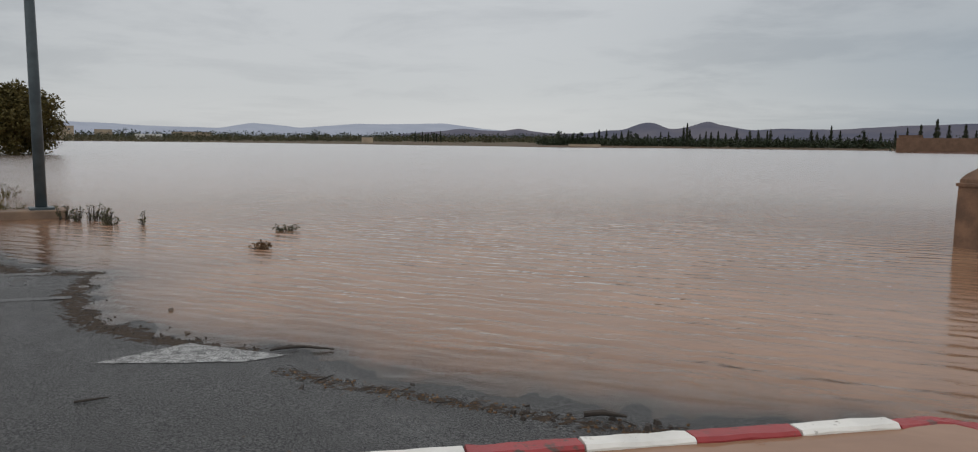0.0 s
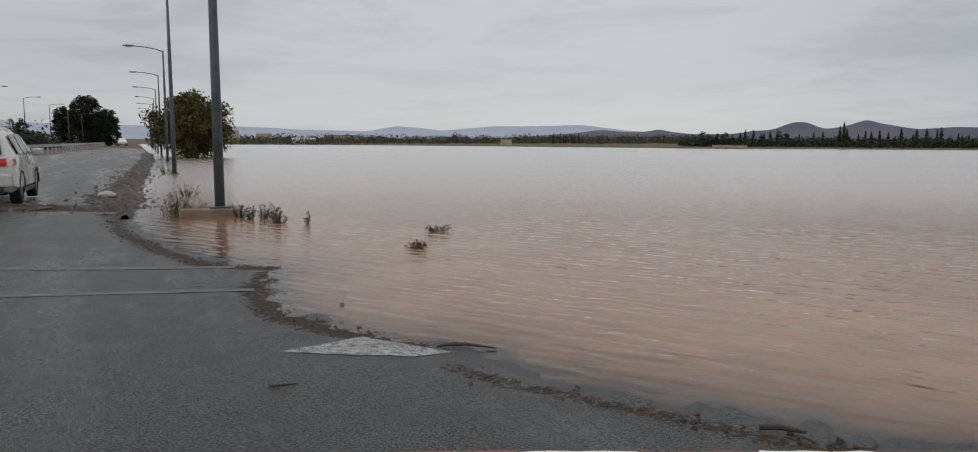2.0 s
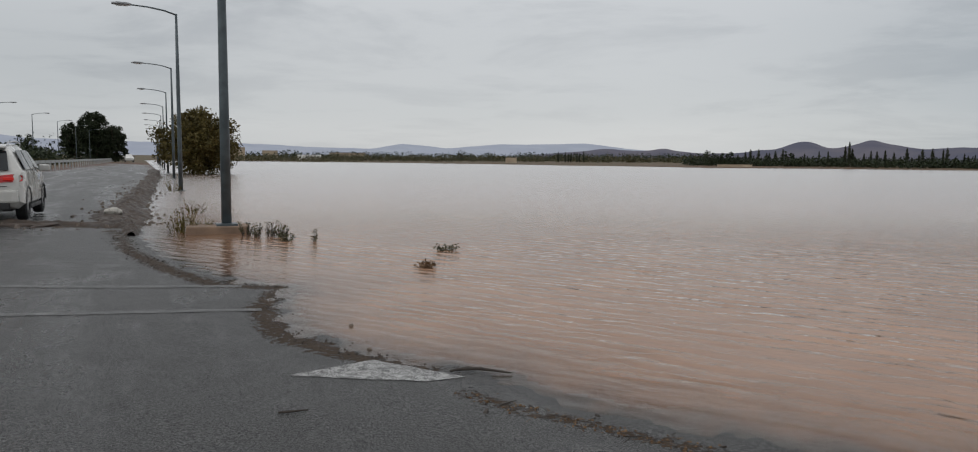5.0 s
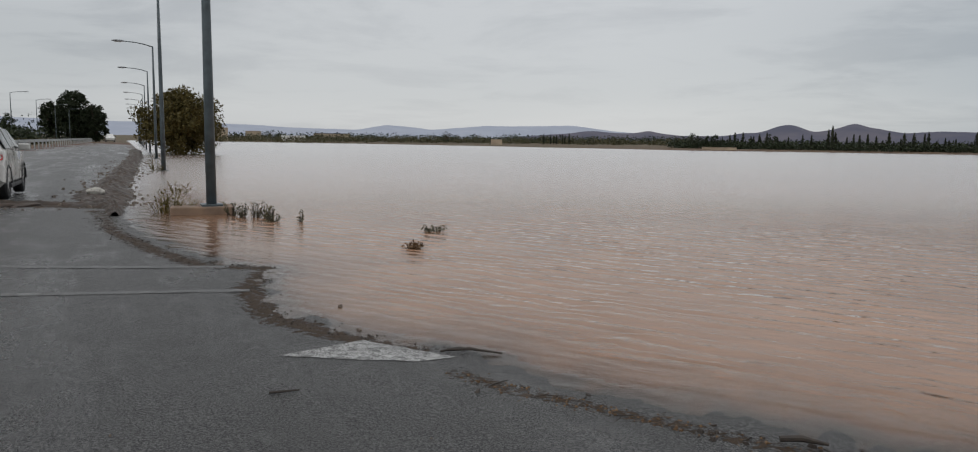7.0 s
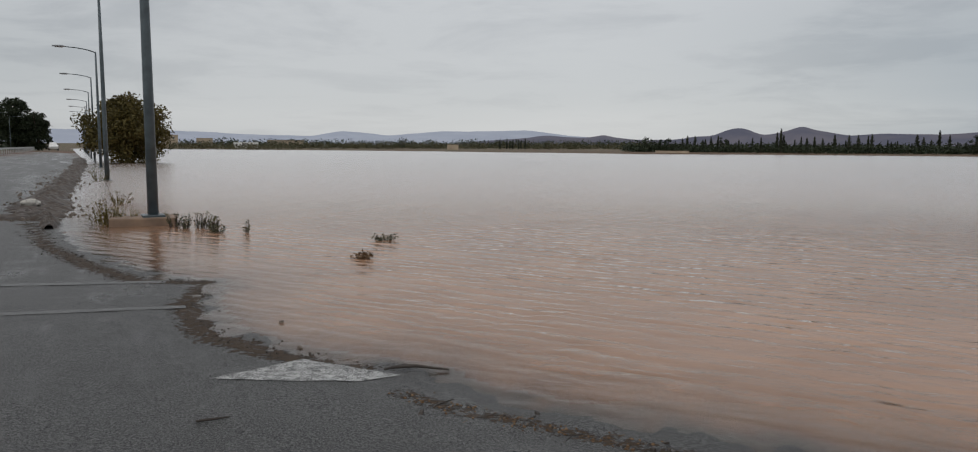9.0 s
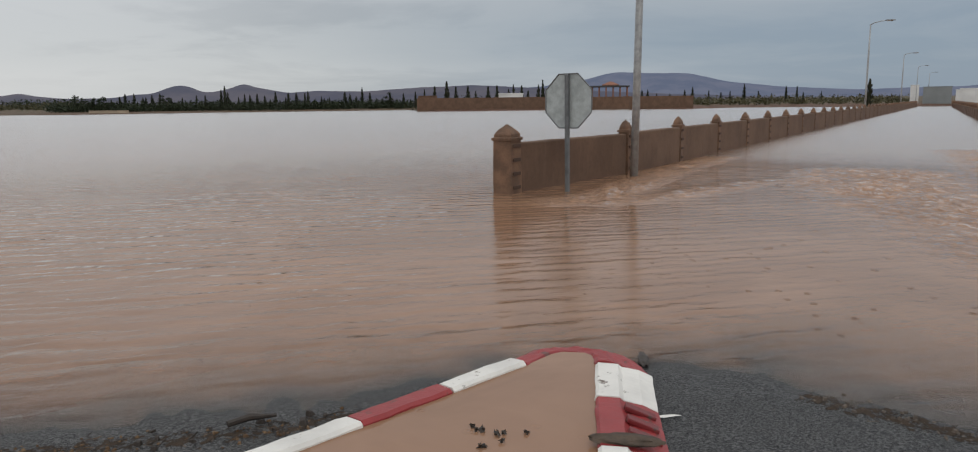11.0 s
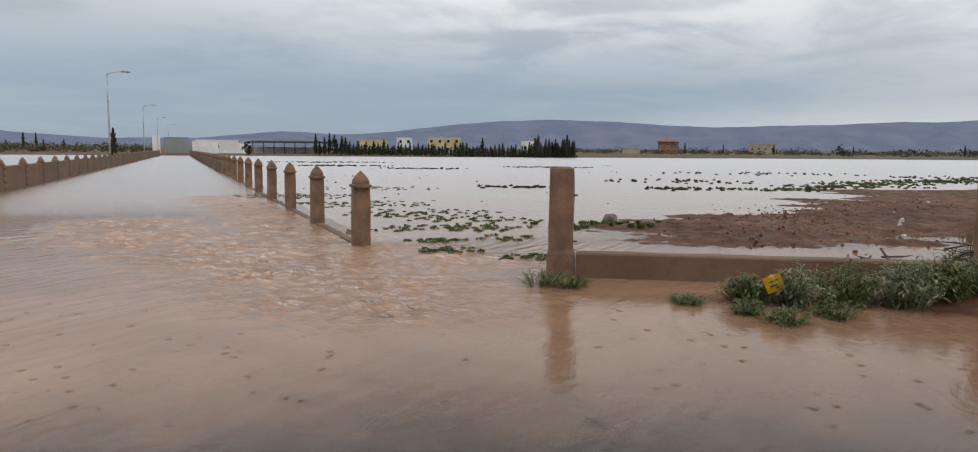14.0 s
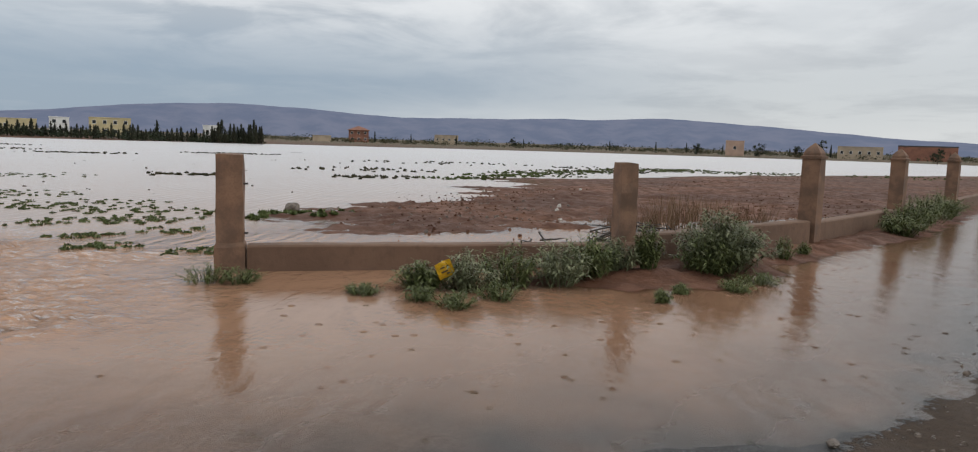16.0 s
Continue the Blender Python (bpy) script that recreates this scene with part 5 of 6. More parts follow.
building("white_shed", 41.7, 185, 6, 3.4, 5, RENDER, "low white shed behind the mud wall", 0, 0)
building("factory_gate", 70.7, 184, 5.2, 3.6, 0.3, GATE, "grey sliding gate at the end of the side road", 0, 0, GATE, 0.1, "gate")
building("factory_wall", 69.4, 184, 1.6, 4.0, 0.5, RENDER, "white gate pier at the end of the side road", 0, 0, None, 0.1, "wall")
building("factory_wall", 72.6, 184, 5.6, 2.9, 0.4, RENDER, "white factory wall beside the grey gate", 0, 0, None, 0.1, "wall")
building("factory_wall", 74.6, 186, 7.0, 2.45, 0.4, RENDER, "long white factory wall", 0, 0, None, 0.1, "wall")
def open_shed(az, d, w, h, deep):
    """A long open shed: a dark flat roof on thin posts before a pale back wall."""
    root = empty("open_shed", "long open shed with dark flat roof on thin posts", "shed")
    root.matrix_basis = place(az, d)
    part("roof", boxed(-w / 2, w / 2, 0, deep, h, h + 0.42, 0.03), DARKROOF, root)
    part("back_wall", boxed(-w / 2 + 0.4, w / 2 - 0.4, deep - 0.4, deep - 0.1, -0.4, h * 0.62, 0.02), RENDER, root)
    for i in range(9):
        x = -w / 2 + 0.4 + (w - 0.8) * i / 8
        part("shed_post", boxed(x - 0.11, x + 0.11, 0.2, 0.42, -0.4, h, 0.01), DARKROOF, root)


open_shed(78.8, 190, 20.5, 2.75, 9)
building("factory_hall", 73.4, 200, 10, 3.1, 12, RENDER, "white factory block behind the wall", 1, 3)
building("cream_building", 89.9, 236, 10.5, 5.0, 9, CREAM, "cream yellow two-storey building behind cypress trees", 2, 4)
building("white_building", 86.9, 245, 5, 4.8, 6, RENDER, "white tower block behind cypress trees", 2, 2)
building("cream_building", 84.6, 250, 9, 4.0, 8, CREAM, "cream yellow low building behind cypress trees", 1, 3)
building("white_building", 96.4, 240, 5, 4.0, 6, RENDER, "small white building behind cypress trees", 1, 2)
building("villa", 106.8, 330, 8.5, 5.2, 8, TERRA, "brown villa with pyramid terracotta roof", 2, 3, "hip")
building("farm_shed", 104.1, 300, 7, 2.3, 5, BEIGE, "low beige shed across the flooded field", 0, 0)
building("farm_building", 113.4, 380, 12, 4.6, 8, BEIGE, "beige farmhouse across the flooded field", 1, 4)
building("farm_building", 134.8, 268, 6.0, 5.0, 6, plain("pink_render", (0.42, 0.29, 0.22), 0.85, vary=0.15, scale=0.4), "pinkish square farm building across the field", 1, 1)
building("farm_shed", 143.0, 285, 14, 4.2, 8, BEIGE, "low beige farm shed beside trees", 1, 5)
building("farm_shed", 147.0, 300, 18, 5.0, 10, TERRA, "long brown farm shed with dark roof", 0, 0, DARKROOF, 0.4)


def mud_wall():
    for a0, a1, d, h, lab in ((34.6, 44.6, 168, 2.75, "long tan mud wall on the far shore"), (44.6, 55.2, 164, 2.6, "long tan mud wall on the far shore")):
        a, b = Vector((*polar(a0, d), 0.1)), Vector((*polar(a1, d), 0.1))
        panel_between(a, b, 0, 0.1, h, lab, a0, "mud_wall", 0.5, "far mud walls")
    ob = building("wall_tower", 35.4, 171, 4.2, 3.5, 3, WALL, "tan corner block of the mud wall", 0, 0, None, 0.1)


mud_wall()


def pavilion(az, d, w, h):
    root = empty("pavilion", "brown garden pavilion with columns and pyramid roof", "pavilion")
    root.matrix_basis = place(az, d)
    part("floor_slab", boxed(-w / 2, w / 2, 0, w * 0.6, -0.5, 2.4, 0.05), BEIGE, root)
    for i in range(6):
        for y in (0.2, w * 0.6 - 0.2):
            x = -w / 2 + 0.2 + (w - 0.4) * i / 5
            part("column", boxed(x - 0.15, x + 0.15, y - 0.15, y + 0.15, 2.4, h, 0.02), TERRA, root)
    part("flat_roof", boxed(-w / 2 - 0.3, w / 2 + 0.3, -0.3, w * 0.6 + 0.3, h, h + 0.3, 0.03), DARKROOF, root)
    bm = bmesh.new()
    loft(bm, [[(-r + 0.2, w * 0.3 - r, z), (r + 0.2, w * 0.3 - r, z), (r + 0.2, w * 0.3 + r, z), (-r + 0.2, w * 0.3 + r, z)] for r, z in ((1.9, h + 0.3), (2.0, h + 0.5), (0.5, h + 1.2), (0.1, h + 1.3))])
    part("pyramid_roof", bm, TERRA, root)


pavilion(49.1, 178, 8.5, 4.7)

# ---------------------------------------------------------------- trees and scrub


def cypress_mesh(seed, h, r, n):
    rng = np.random.default_rng(seed)
    vs, fs = [], []
    for _ in range(n):
        t = rng.random() ** 0.8
        z = 0.25 + (h - 0.25) * t
        rr = r * (1 - t) ** 0.7 * min(1, 0.35 + 3 * t) * (0.75 + 0.35 * math.sin(7 * t * h + seed))
        a = rng.uniform(0, 2 * math.pi)
        q = rr * rng.uniform(0.35, 1.0)
        s = rng.uniform(0.16, 0.36) * (1.1 - 0.5 * t)
        p = np.array((q * math.cos(a), q * math.sin(a), z))
        up = np.array((math.cos(a) * 0.35, math.sin(a) * 0.35, 1.0)) * s * 1.5
        side = np.array((-math.sin(a), math.cos(a), rng.uniform(-0.3, 0.3))) * s * 0.6
        i = len(vs)
        vs += [tuple(p - side), tuple(p + side), tuple(p + up + side * 0.2), tuple(p + up - side * 0.2)]
        fs.append((i, i + 1, i + 2, i + 3))
    return vs, [], fs


def cypress(seed, h, r, label, group, n=260):
    root = empty("cypress_tree", label, "tree", group)
    part("trunk", tube(bmesh.new(), [(0, 0, -0.3), (0.03, 0, h * 0.5), (0, 0.02, h * 0.95)], [0.10, 0.06, 0.015], 6), BARK, root)
    part("crown", cypress_mesh(seed, h, r, n), LEAF_CYP, root)
    return root


def row_of_cypress(az0, az1, d, step, hs, group, seed, slim=0.62):
    rng = random.Random(seed)
    a = az0
    kinds = [cypress(seed * 10 + k, 4.0, slim * (0.8 + 0.2 * k), "dark green cypress tree in a far row", group) for k in range(4)]
    placed = set()
    while a < az1:
        k = rng.randrange(4)
        x, y = polar(a, d + rng.uniform(-5, 5))
        s = rng.uniform(*hs) / 4.0
        if rng.random() < 0.12:
            s *= 1.3
        m = Matrix.Translation((x, y, max(0, height(x, y)) - 0.1)) @ Matrix.Rotation(rng.uniform(0, 6.28), 4, "Z") @ Matrix.Diagonal((s ** 0.6, s ** 0.6, s, 1))
        if k in placed:
            copy_thing(kinds[k], m).matrix_basis = m
        else:
            kinds[k].matrix_basis = m
            placed.add(k)
        a += step * rng.uniform(0.5, 1.6)
    for k in range(4):
        if k not in placed:
            x, y = polar((az0 + az1) / 2 + 0.2 * k, d)
            kinds[k].matrix_basis = Matrix.Translation((x, y, max(0, height(x, y))))


row_of_cypress(82.2, 99.6, 182, 0.21, (1.9, 3.3), "cypress row by the factory", 1, 1.0)
row_of_cypress(80.3, 82.6, 180, 0.26, (3.2, 4.9), "cypress row by the factory", 6, 0.95)
row_of_cypress(96.4, 99.8, 180, 0.24, (3.2, 4.4), "cypress row by the factory", 8, 1.0)
row_of_cypress(13.5, 34.0, 232, 0.36, (2.2, 5.2), "cypress row on the far shore", 2, 0.85)
row_of_cypress(34.5, 46.5, 205, 0.6, (4.2, 5.8), "cypress row behind the mud wall", 3, 0.7)
row_of_cypress(51.5, 64.0, 240, 0.8, (2.8, 5.0), "cypress row on the far shore", 4, 0.6)
row_of_cypress(0.4, 2.4, 330, 0.35, (3.5, 5.0), "cypress clump on the far shore", 5, 0.6)
row_of_cypress(108, 150, 300, 4.5, (2.5, 5.0), "scattered cypress beyond the field", 7, 0.5)
lone = cypress(77, 4.6, 1.15, "single dark cypress tree beside the side road", "", 420)
lone.matrix_basis = place(66.7, 132)


def broad_tree(name, x, y, z, h, w, seed, leaf, label, clumps=46, per=46, size=0.24, low=0.12):
    """A tree with a forked trunk and a crown of leaf clumps with gaps."""
    rng = np.random.default_rng(seed)
    root = empty(name, label, "tree")
    root.location = (x, y, z)
    bm = bmesh.new()
    tube(bm, [(0, 0, -0.4), (0.05, 0.02, h * 0.18), (0.0, 0.08, h * 0.36)], [0.055 * h ** 0.9 * 0.6, 0.045 * h ** 0.9 * 0.6, 0.03 * h ** 0.9 * 0.6], 9)
    cs = []
    for k in range(9):
        a = k * 2.4 + rng.uniform(-0.4, 0.4)
        e = np.array((math.cos(a) * w * 0.36 * rng.uniform(0.5, 1), math.sin(a) * w * 0.36 * rng.uniform(0.5, 1), h * rng.uniform(0.5, 0.88)))
        s = np.array((0, 0.05, h * rng.uniform(0.16, 0.34)))
        tube(bm, [tuple(s), tuple(s * 0.45 + e * 0.55 + (0, 0, -0.06 * h)), tuple(e)], [0.018 * h * 0.6, 0.012 * h * 0.6, 0.004 * h], 6)
    for _ in range(clumps):
        d = rng.normal(size=3)
        d /= np.linalg.norm(d)
        t = rng.random() ** 0.45
        c = d * t * (w * 0.42, w * 0.42, h * 0.48) + (0, 0, h * (0.47 + low * 0.5))
        c[2] = max(c[2], h * low)
        r = w * rng.uniform(0.07, 0.15)
        cs.append((*c, r, r, r * 0.8))
    part("trunk", bm, BARK, root)
    part("crown", leaves(rng, cs, per, size), leaf, root)
    return root


broad_tree("olive_tree", -32.9, 66.5, 0.0, 6.0, 8.6, 3, LEAF_OLIVE, "bushy yellow-green tree standing in the flood by the lamps", 190, 90, 0.30, 0.0)
broad_tree("olive_tree", -36.9, 74.5, 0.0, 5.2, 7.0, 13, LEAF_OLIVE, "bushy yellow-green tree standing in the flood by the lamps", 90, 60, 0.26, 0.0)
broad_tree("roadside_tree", -124.0, 194.0, 0.4, 14.0, 10.5, 4, LEAF_DARK, "large dark leafy tree beside the highway", 190, 80, 0.62, 0.0)
broad_tree("roadside_tree", -117.5, 192.0, 0.4, 10.4, 8.5, 5, LEAF_DARK, "dark leafy tree beside the highway", 110, 70, 0.6, 0.0)
broad_tree("roadside_tree", -133.0, 198.0, 0.4, 11.5, 8.0, 8, LEAF_DARK, "large dark leafy tree beside the highway", 110, 70, 0.6, 0.0)
broad_tree("roadside_tree", -140.0, 207.0, 0.4, 9.0, 6.0, 6, LEAF_DARK, "dark leafy tree beside the highway", 60, 46, 0.6, 0.05)
broad_tree("roadside_tree", -128.0, 172.0, 0.4, 6.8, 6.0, 7, LEAF_DARK, "dark leafy tree beside the highway", 60, 46, 0.5, 0.05)
for k, (a, d, h, w) in enumerate(((-7.0, 352, 6.4, 5.2), (11.5, 226, 4.4, 4.0), (12.3, 226, 4.2, 4.5), (13.0, 228, 4.0, 4.0), (16.9, 226, 4.8, 3.6), (32.6, 224, 5.0, 4.0), (140.5, 205, 6.0, 3.4), (132.2, 260, 4.4, 4.0), (136.5, 262, 4.6, 6.0), (139.0, 270, 4.0, 4.0), (75.4, 166, 3.2, 2.4), (-20.0, 440, 6.5, 7.0), (118.5, 320, 4.5, 4.0), (147.6, 230, 4.4, 4.0))):
    x, y = polar(a, d)
    broad_tree("shore_tree", x, y, max(0, height(x, y)) - 0.1, h, w, 30 + k, LEAF_DARK, "dark rounded tree on the far shore", 26, 30, 0.42, 0.08)


def scrub(name, az0, az1, d0, d1, n, h, leaf, label, seed, per=26, size=0.5, off_road=0.0):
    """Shrubs strewn over a sector; off_road keeps them that far to the left of the highway's axis."""
    rng = np.random.default_rng(seed)
    a = np.radians(rng.uniform(az0, az1, n))
    d = rng.uniform(d0, d1, n)
    x, y = d * np.sin(a), d * np.cos(a)
    if off_road:
        keep = x * N.x + y * N.y > off_road
        x, y = x[keep], y[keep]
        n = len(x)
    z = np.maximum(land_height(x[None], y[None])[0][0], 0.0)
    hh = h * rng.uniform(0.35, 1.0, n)
    cs = [(x[i], y[i], z[i] + hh[i] * 0.42, hh[i] * rng.uniform(0.7, 1.5), hh[i] * rng.uniform(0.7, 1.5), hh[i] * 0.5) for i in range(n)]
    return tagged(link(name, leaves(rng, cs, per, size, 1.8), leaf), label, "scrub", kind="stuff")


scrub("shore_scrub", -24, 12, 345, 470, 620, 4.6, LEAF_SCRUB, "dark scrub and small trees along the far shore", 1, 22, 0.9)
scrub("shore_scrub", -23, 12, 440, 520, 620, 6.6, LEAF_DARK, "dark tree belt far behind the flood", 2, 26, 1.1)
scrub("shore_scrub", 10, 34.4, 222, 250, 900, 3.4, LEAF_DARK, "dark thicket under the cypress row", 3, 30, 0.6)
scrub("shore_scrub", 34, 47, 176, 230, 130, 3.6, LEAF_DARK, "dark shrubs behind the mud wall", 4, 24, 0.6)
scrub("shore_scrub", 55, 69, 186, 280, 260, 2.9, LEAF_SCRUB, "olive scrub along the far shore", 5, 24, 0.6)
scrub("shore_scrub", 81, 99.5, 178, 186, 190, 2.5, LEAF_DARK, "dark undergrowth below the cypress row", 6, 26, 0.5)
scrub("shore_scrub", 99, 152, 275, 420, 620, 2.3, LEAF_SCRUB, "olive scrub beyond the flooded field", 7, 22, 0.6)
scrub("shore_scrub", 99, 152, 380, 520, 200, 4.2, LEAF_DARK, "dark tree belt beyond the flooded field", 8, 22, 0.9)
scrub("verge_grass", -66, -31.5, 66, 150, 2600, 1.25, leaf_material("verge_grass", (0.040, 0.038, 0.015), (0.088, 0.080, 0.032)), "tall olive-brown grass on the highway verge", 9, 26, 0.40, 12.0)
scrub("verge_hedge", -68, -33, 124, 176, 900, 3.9, LEAF_DARK, "dark hedge and shrubs behind the highway", 10, 80, 0.60, 15.0)
scrub("verge_hedge", -60, -33, 150, 200, 60, 7.4, LEAF_DARK, "taller dark bushes behind the hedge", 12, 90, 0.5, 20.0)
scrub("verge_hedge", -33, -29.9, 230, 330, 120, 4.6, LEAF_DARK, "dark shrubs along the far highway", 11, 26, 0.8, 10.5)

far_car = [o for o in scene.objects if o.name == "suv_car"][0]
copy_thing(far_car, Matrix.Translation((-93.0, 157.0, 0.45)) @ Matrix.Rotation(math.radians(33 + 180), 4, "Z"))

# ---------------------------------------------------------------- weeds along the low wall


def weed(x, y, z, r, h, seed, leaf, label, stems=46, per=18, size=0.075, name="weed_bush", group="weeds along the field wall", flat=1.0):
    rng = np.random.default_rng(seed)
    root = empty(name, label, "plant", group)
    root.location = (x, y, z)
    bm = bmesh.new()
    vs, fs = [], []
    for k in range(stems):
        a = rng.uniform(0, 2 * math.pi)
        q = rng.random() ** 0.6
        base = np.array((r * 0.45 * q * math.cos(a), r * 0.45 * q * math.sin(a), -0.03))
        top = np.array((r * q * math.cos(a) * rng.uniform(0.7, 1.15), r * q * math.sin(a) * rng.uniform(0.7, 1.15), h * (1 - 0.55 * q * q) * rng.uniform(0.6, 1.05)))
        mid = (base + top) / 2 + (0, 0, 0.12 * h)
        tube(bm, [tuple(base), tuple(mid), tuple(top)], [0.006, 0.004, 0.002], 4)
        for j in range(per):
            t = 0.15 + 0.85 * (j + rng.random()) / per
            p = (1 - t) ** 2 * base + 2 * t * (1 - t) * mid + t * t * top
            b = rng.uniform(0, 2 * math.pi)
            d = np.array((math.cos(b), math.sin(b), rng.uniform(-0.35, 0.75)))
            d /= np.linalg.norm(d)
            s = size * rng.uniform(0.6, 1.3)
            w = np.cross(d, (0, 0, 1.0)) * s * 0.10
            i = len(vs)
            vs += [tuple(p), tuple(p + d * s * 0.45 + w + (0, 0, 0.012)), tuple(p + d * s + (0, 0, -0.15 * s)), tuple(p + d * s * 0.45 - w + (0, 0, 0.012))]
            fs.append((i, i + 1, i + 2, i + 3))
    part("stem", bm, leaf, root)
    part("foliage", (vs, [], fs), leaf, root)
    return root


G = "grey-green leafy weed bush growing against the low wall"
for k, (x, y, r, h) in enumerate(((7.45, -2.75, 0.30, 0.30), (7.30, -3.20, 0.40, 0.42), (7.35, -3.75, 0.42, 0.46), (7.25, -4.30, 0.42, 0.50), (7.35, -4.80, 0.40, 0.50), (7.45, -5.25, 0.30, 0.42), (7.35, -5.62, 0.20, 0.55))):
    weed(x, y, max(0, height(x, y)), r, h, 100 + k, LEAF_GREY if k % 2 else LEAF_WEED, G, 64, 20, 0.105)
weed(7.35, -6.75, max(0, height(7.35, -6.75)), 0.70, 0.74, 120, LEAF_GREY, "large grey-green weed bush against the low wall", 170, 26, 0.12)
weed(7.15, -6.35, max(0, height(7.15, -6.35)), 0.42, 0.5, 121, LEAF_WEED, "large grey-green weed bush against the low wall", 70, 20, 0.11)
weed(7.65, -7.3, max(0, height(7.65, -7.3)), 0.45, 0.55, 122, LEAF_WEED, "large grey-green weed bush against the low wall", 70, 20, 0.11)
for k, (x, y, r, h) in enumerate(((8.45, -0.80, 0.34, 0.20), (8.35, -1.10, 0.26, 0.16), (6.95, -2.55, 0.20, 0.16), (6.55, -2.75, 0.25, 0.15), (6.75, -3.3, 0.26, 0.18), (7.4, -2.15, 0.24, 0.10), (6.4, -5.3, 0.10, 0.10), (6.3, -6.0, 0.26, 0.13), (6.55, -6.6, 0.30, 0.14), (7.75, -8.35, 0.16, 0.32), (8.05, -9.1, 0.13, 0.18), (6.1, -4.8, 0.1, 0.12))):
    weed(x, y, max(0, height(x, y)), r, h, 140 + k, LEAF_WEED, "low green weed tuft on the muddy water's edge", 34, 14, 0.075)
for k, (x, y, r, h) in enumerate(((9.6, -13.6, 0.5, 0.42), (10.2, -14.7, 0.7, 0.6), (10.9, -16.3, 0.8, 0.7), (11.7, -18.0, 0.8, 0.7), (12.5, -19.6, 0.6, 0.5))):
    weed(x, y, max(0, height(x, y)), r, h, 170 + k, LEAF_WEED, "tall green weeds beside the field wall post", 70, 20, 0.12)


def dry_grass(x, y, r, h, n, seed, label):
    rng = np.random.default_rng(seed)
    bm = bmesh.new()
    for _ in range(n):
        a, q = rng.uniform(0, 6.28), rng.random() ** 0.5 * r
        bx, by = q * math.cos(a), q * math.sin(a)
        tx, ty = bx + rng.uniform(-0.3, 0.3) * h, by + rng.uniform(-0.3, 0.3) * h
        tube(bm, [(bx, by, -0.05), ((bx + tx) / 2, (by + ty) / 2, h * 0.6), (tx, ty, h * rng.uniform(0.6, 1.1))], [0.005, 0.004, 0.002], 3)
    ob = link("dry_weed", bm, DRY)
    ob.location = (x, y, max(0, height(x, y)))
    return tagged(ob, label, "plant", "dry weeds behind the field wall")


for k, (x, y, r, h, n) in enumerate(((9.9, -8.5, 0.7, 0.75, 260), (9.6, -9.6, 0.4, 0.6, 120), (10.3, -7.6, 0.5, 0.5, 140))):
    dry_grass(x, y, r, h, n, 200 + k, "dry reddish-brown weeds behind the low wall")


def brush_pile(x, y, r, n, seed):
    rng = np.random.default_rng(seed)
    bm = bmesh.new()
    for _ in range(n):
        a = rng.uniform(0, 6.28)
        L = r * rng.uniform(0.6, 1.3)
        c = np.array((rng.normal() * r * 0.35, rng.normal() * r * 0.35, rng.uniform(0.02, 0.28)))
        d = np.array((math.cos(a), math.sin(a), rng.uniform(-0.15, 0.35)))
        k = np.array((rng.normal(), rng.normal(), rng.normal())) * 0.08
        tube(bm, [tuple(c - d * L / 2), tuple(c + k), tuple(c + d * L / 2 + k)], [0.016, 0.012, 0.004], 5)
    ob = link("brush_pile", bm, TWIG)
    ob.location = (x, y, max(0, height(x, y)))
    tagged(ob, "heap of dark cut branches behind the low wall", "branches")


brush_pile(9.3, -6.9, 1.0, 60, 5)
brush_pile(8.9, -5.0, 0.35, 12, 6)


def yellow_bag():
    root = empty("plastic_packet", "crumpled yellow plastic packet with dark print lying on weeds", "litter")
    root.matrix_basis = Matrix.Translation((7.20, -2.92, 0.24)) @ Matrix.Rotation(math.radians(-104), 4, "Z") @ Matrix.Rotation(math.radians(-24), 4, "Y") @ Matrix.Rotation(math.radians(14), 4, "X")
    bm = bmesh.new()
    bmesh.ops.create_grid(bm, x_segments=10, y_segments=10, size=0.085)
    for v in bm.verts:
        v.co = Vector((v.co.x, 0.018 * noise.noise(v.co * 14) + 0.006, v.co.y))
    bmesh.ops.solidify(bm, geom=bm.faces[:], thickness=0.012)
    part("film", bm, plain("yellow_film", (0.62, 0.36, 0.015), 0.35, vary=0.2, scale=20), root)
    for x, z, w in ((-0.02, 0.032, 0.025), (0.035, 0.035, 0.014), (-0.01, -0.015, 0.035), (0.02, -0.045, 0.018)):
        part("print_bar", boxed(x - w, x + w, -0.022, -0.016, z - 0.008, z + 0.008, 0.002), plain("print_dark", (0.10, 0.07, 0.03), 0.5), root)


yellow_bag()

# ---------------------------------------------------------------- floating weeds, mud and litter


def mats(name, spots, leaf, label, seed, size=0.07, per=70):
    rng = np.random.default_rng(seed)
    cs = []
    for x, y, r, n in spots:
        for _ in range(int(n * 2.4)):
            a, q = rng.uniform(0, 6.28), r * 1.15 * rng.random() ** 0.7
            s = rng.uniform(0.03, 0.10)
            px_, py_ = x + q * 0.8 * math.cos(a), y + q * 1.3 * math.sin(a)
            cs.append((px_, py_, max(0.0, height(px_, py_)) + 0.012, s * 0.8, s, 0.014))
    return tagged(link(name, leaves(rng, cs, per, size, 2.0), leaf), label, "floating weed", kind="stuff")


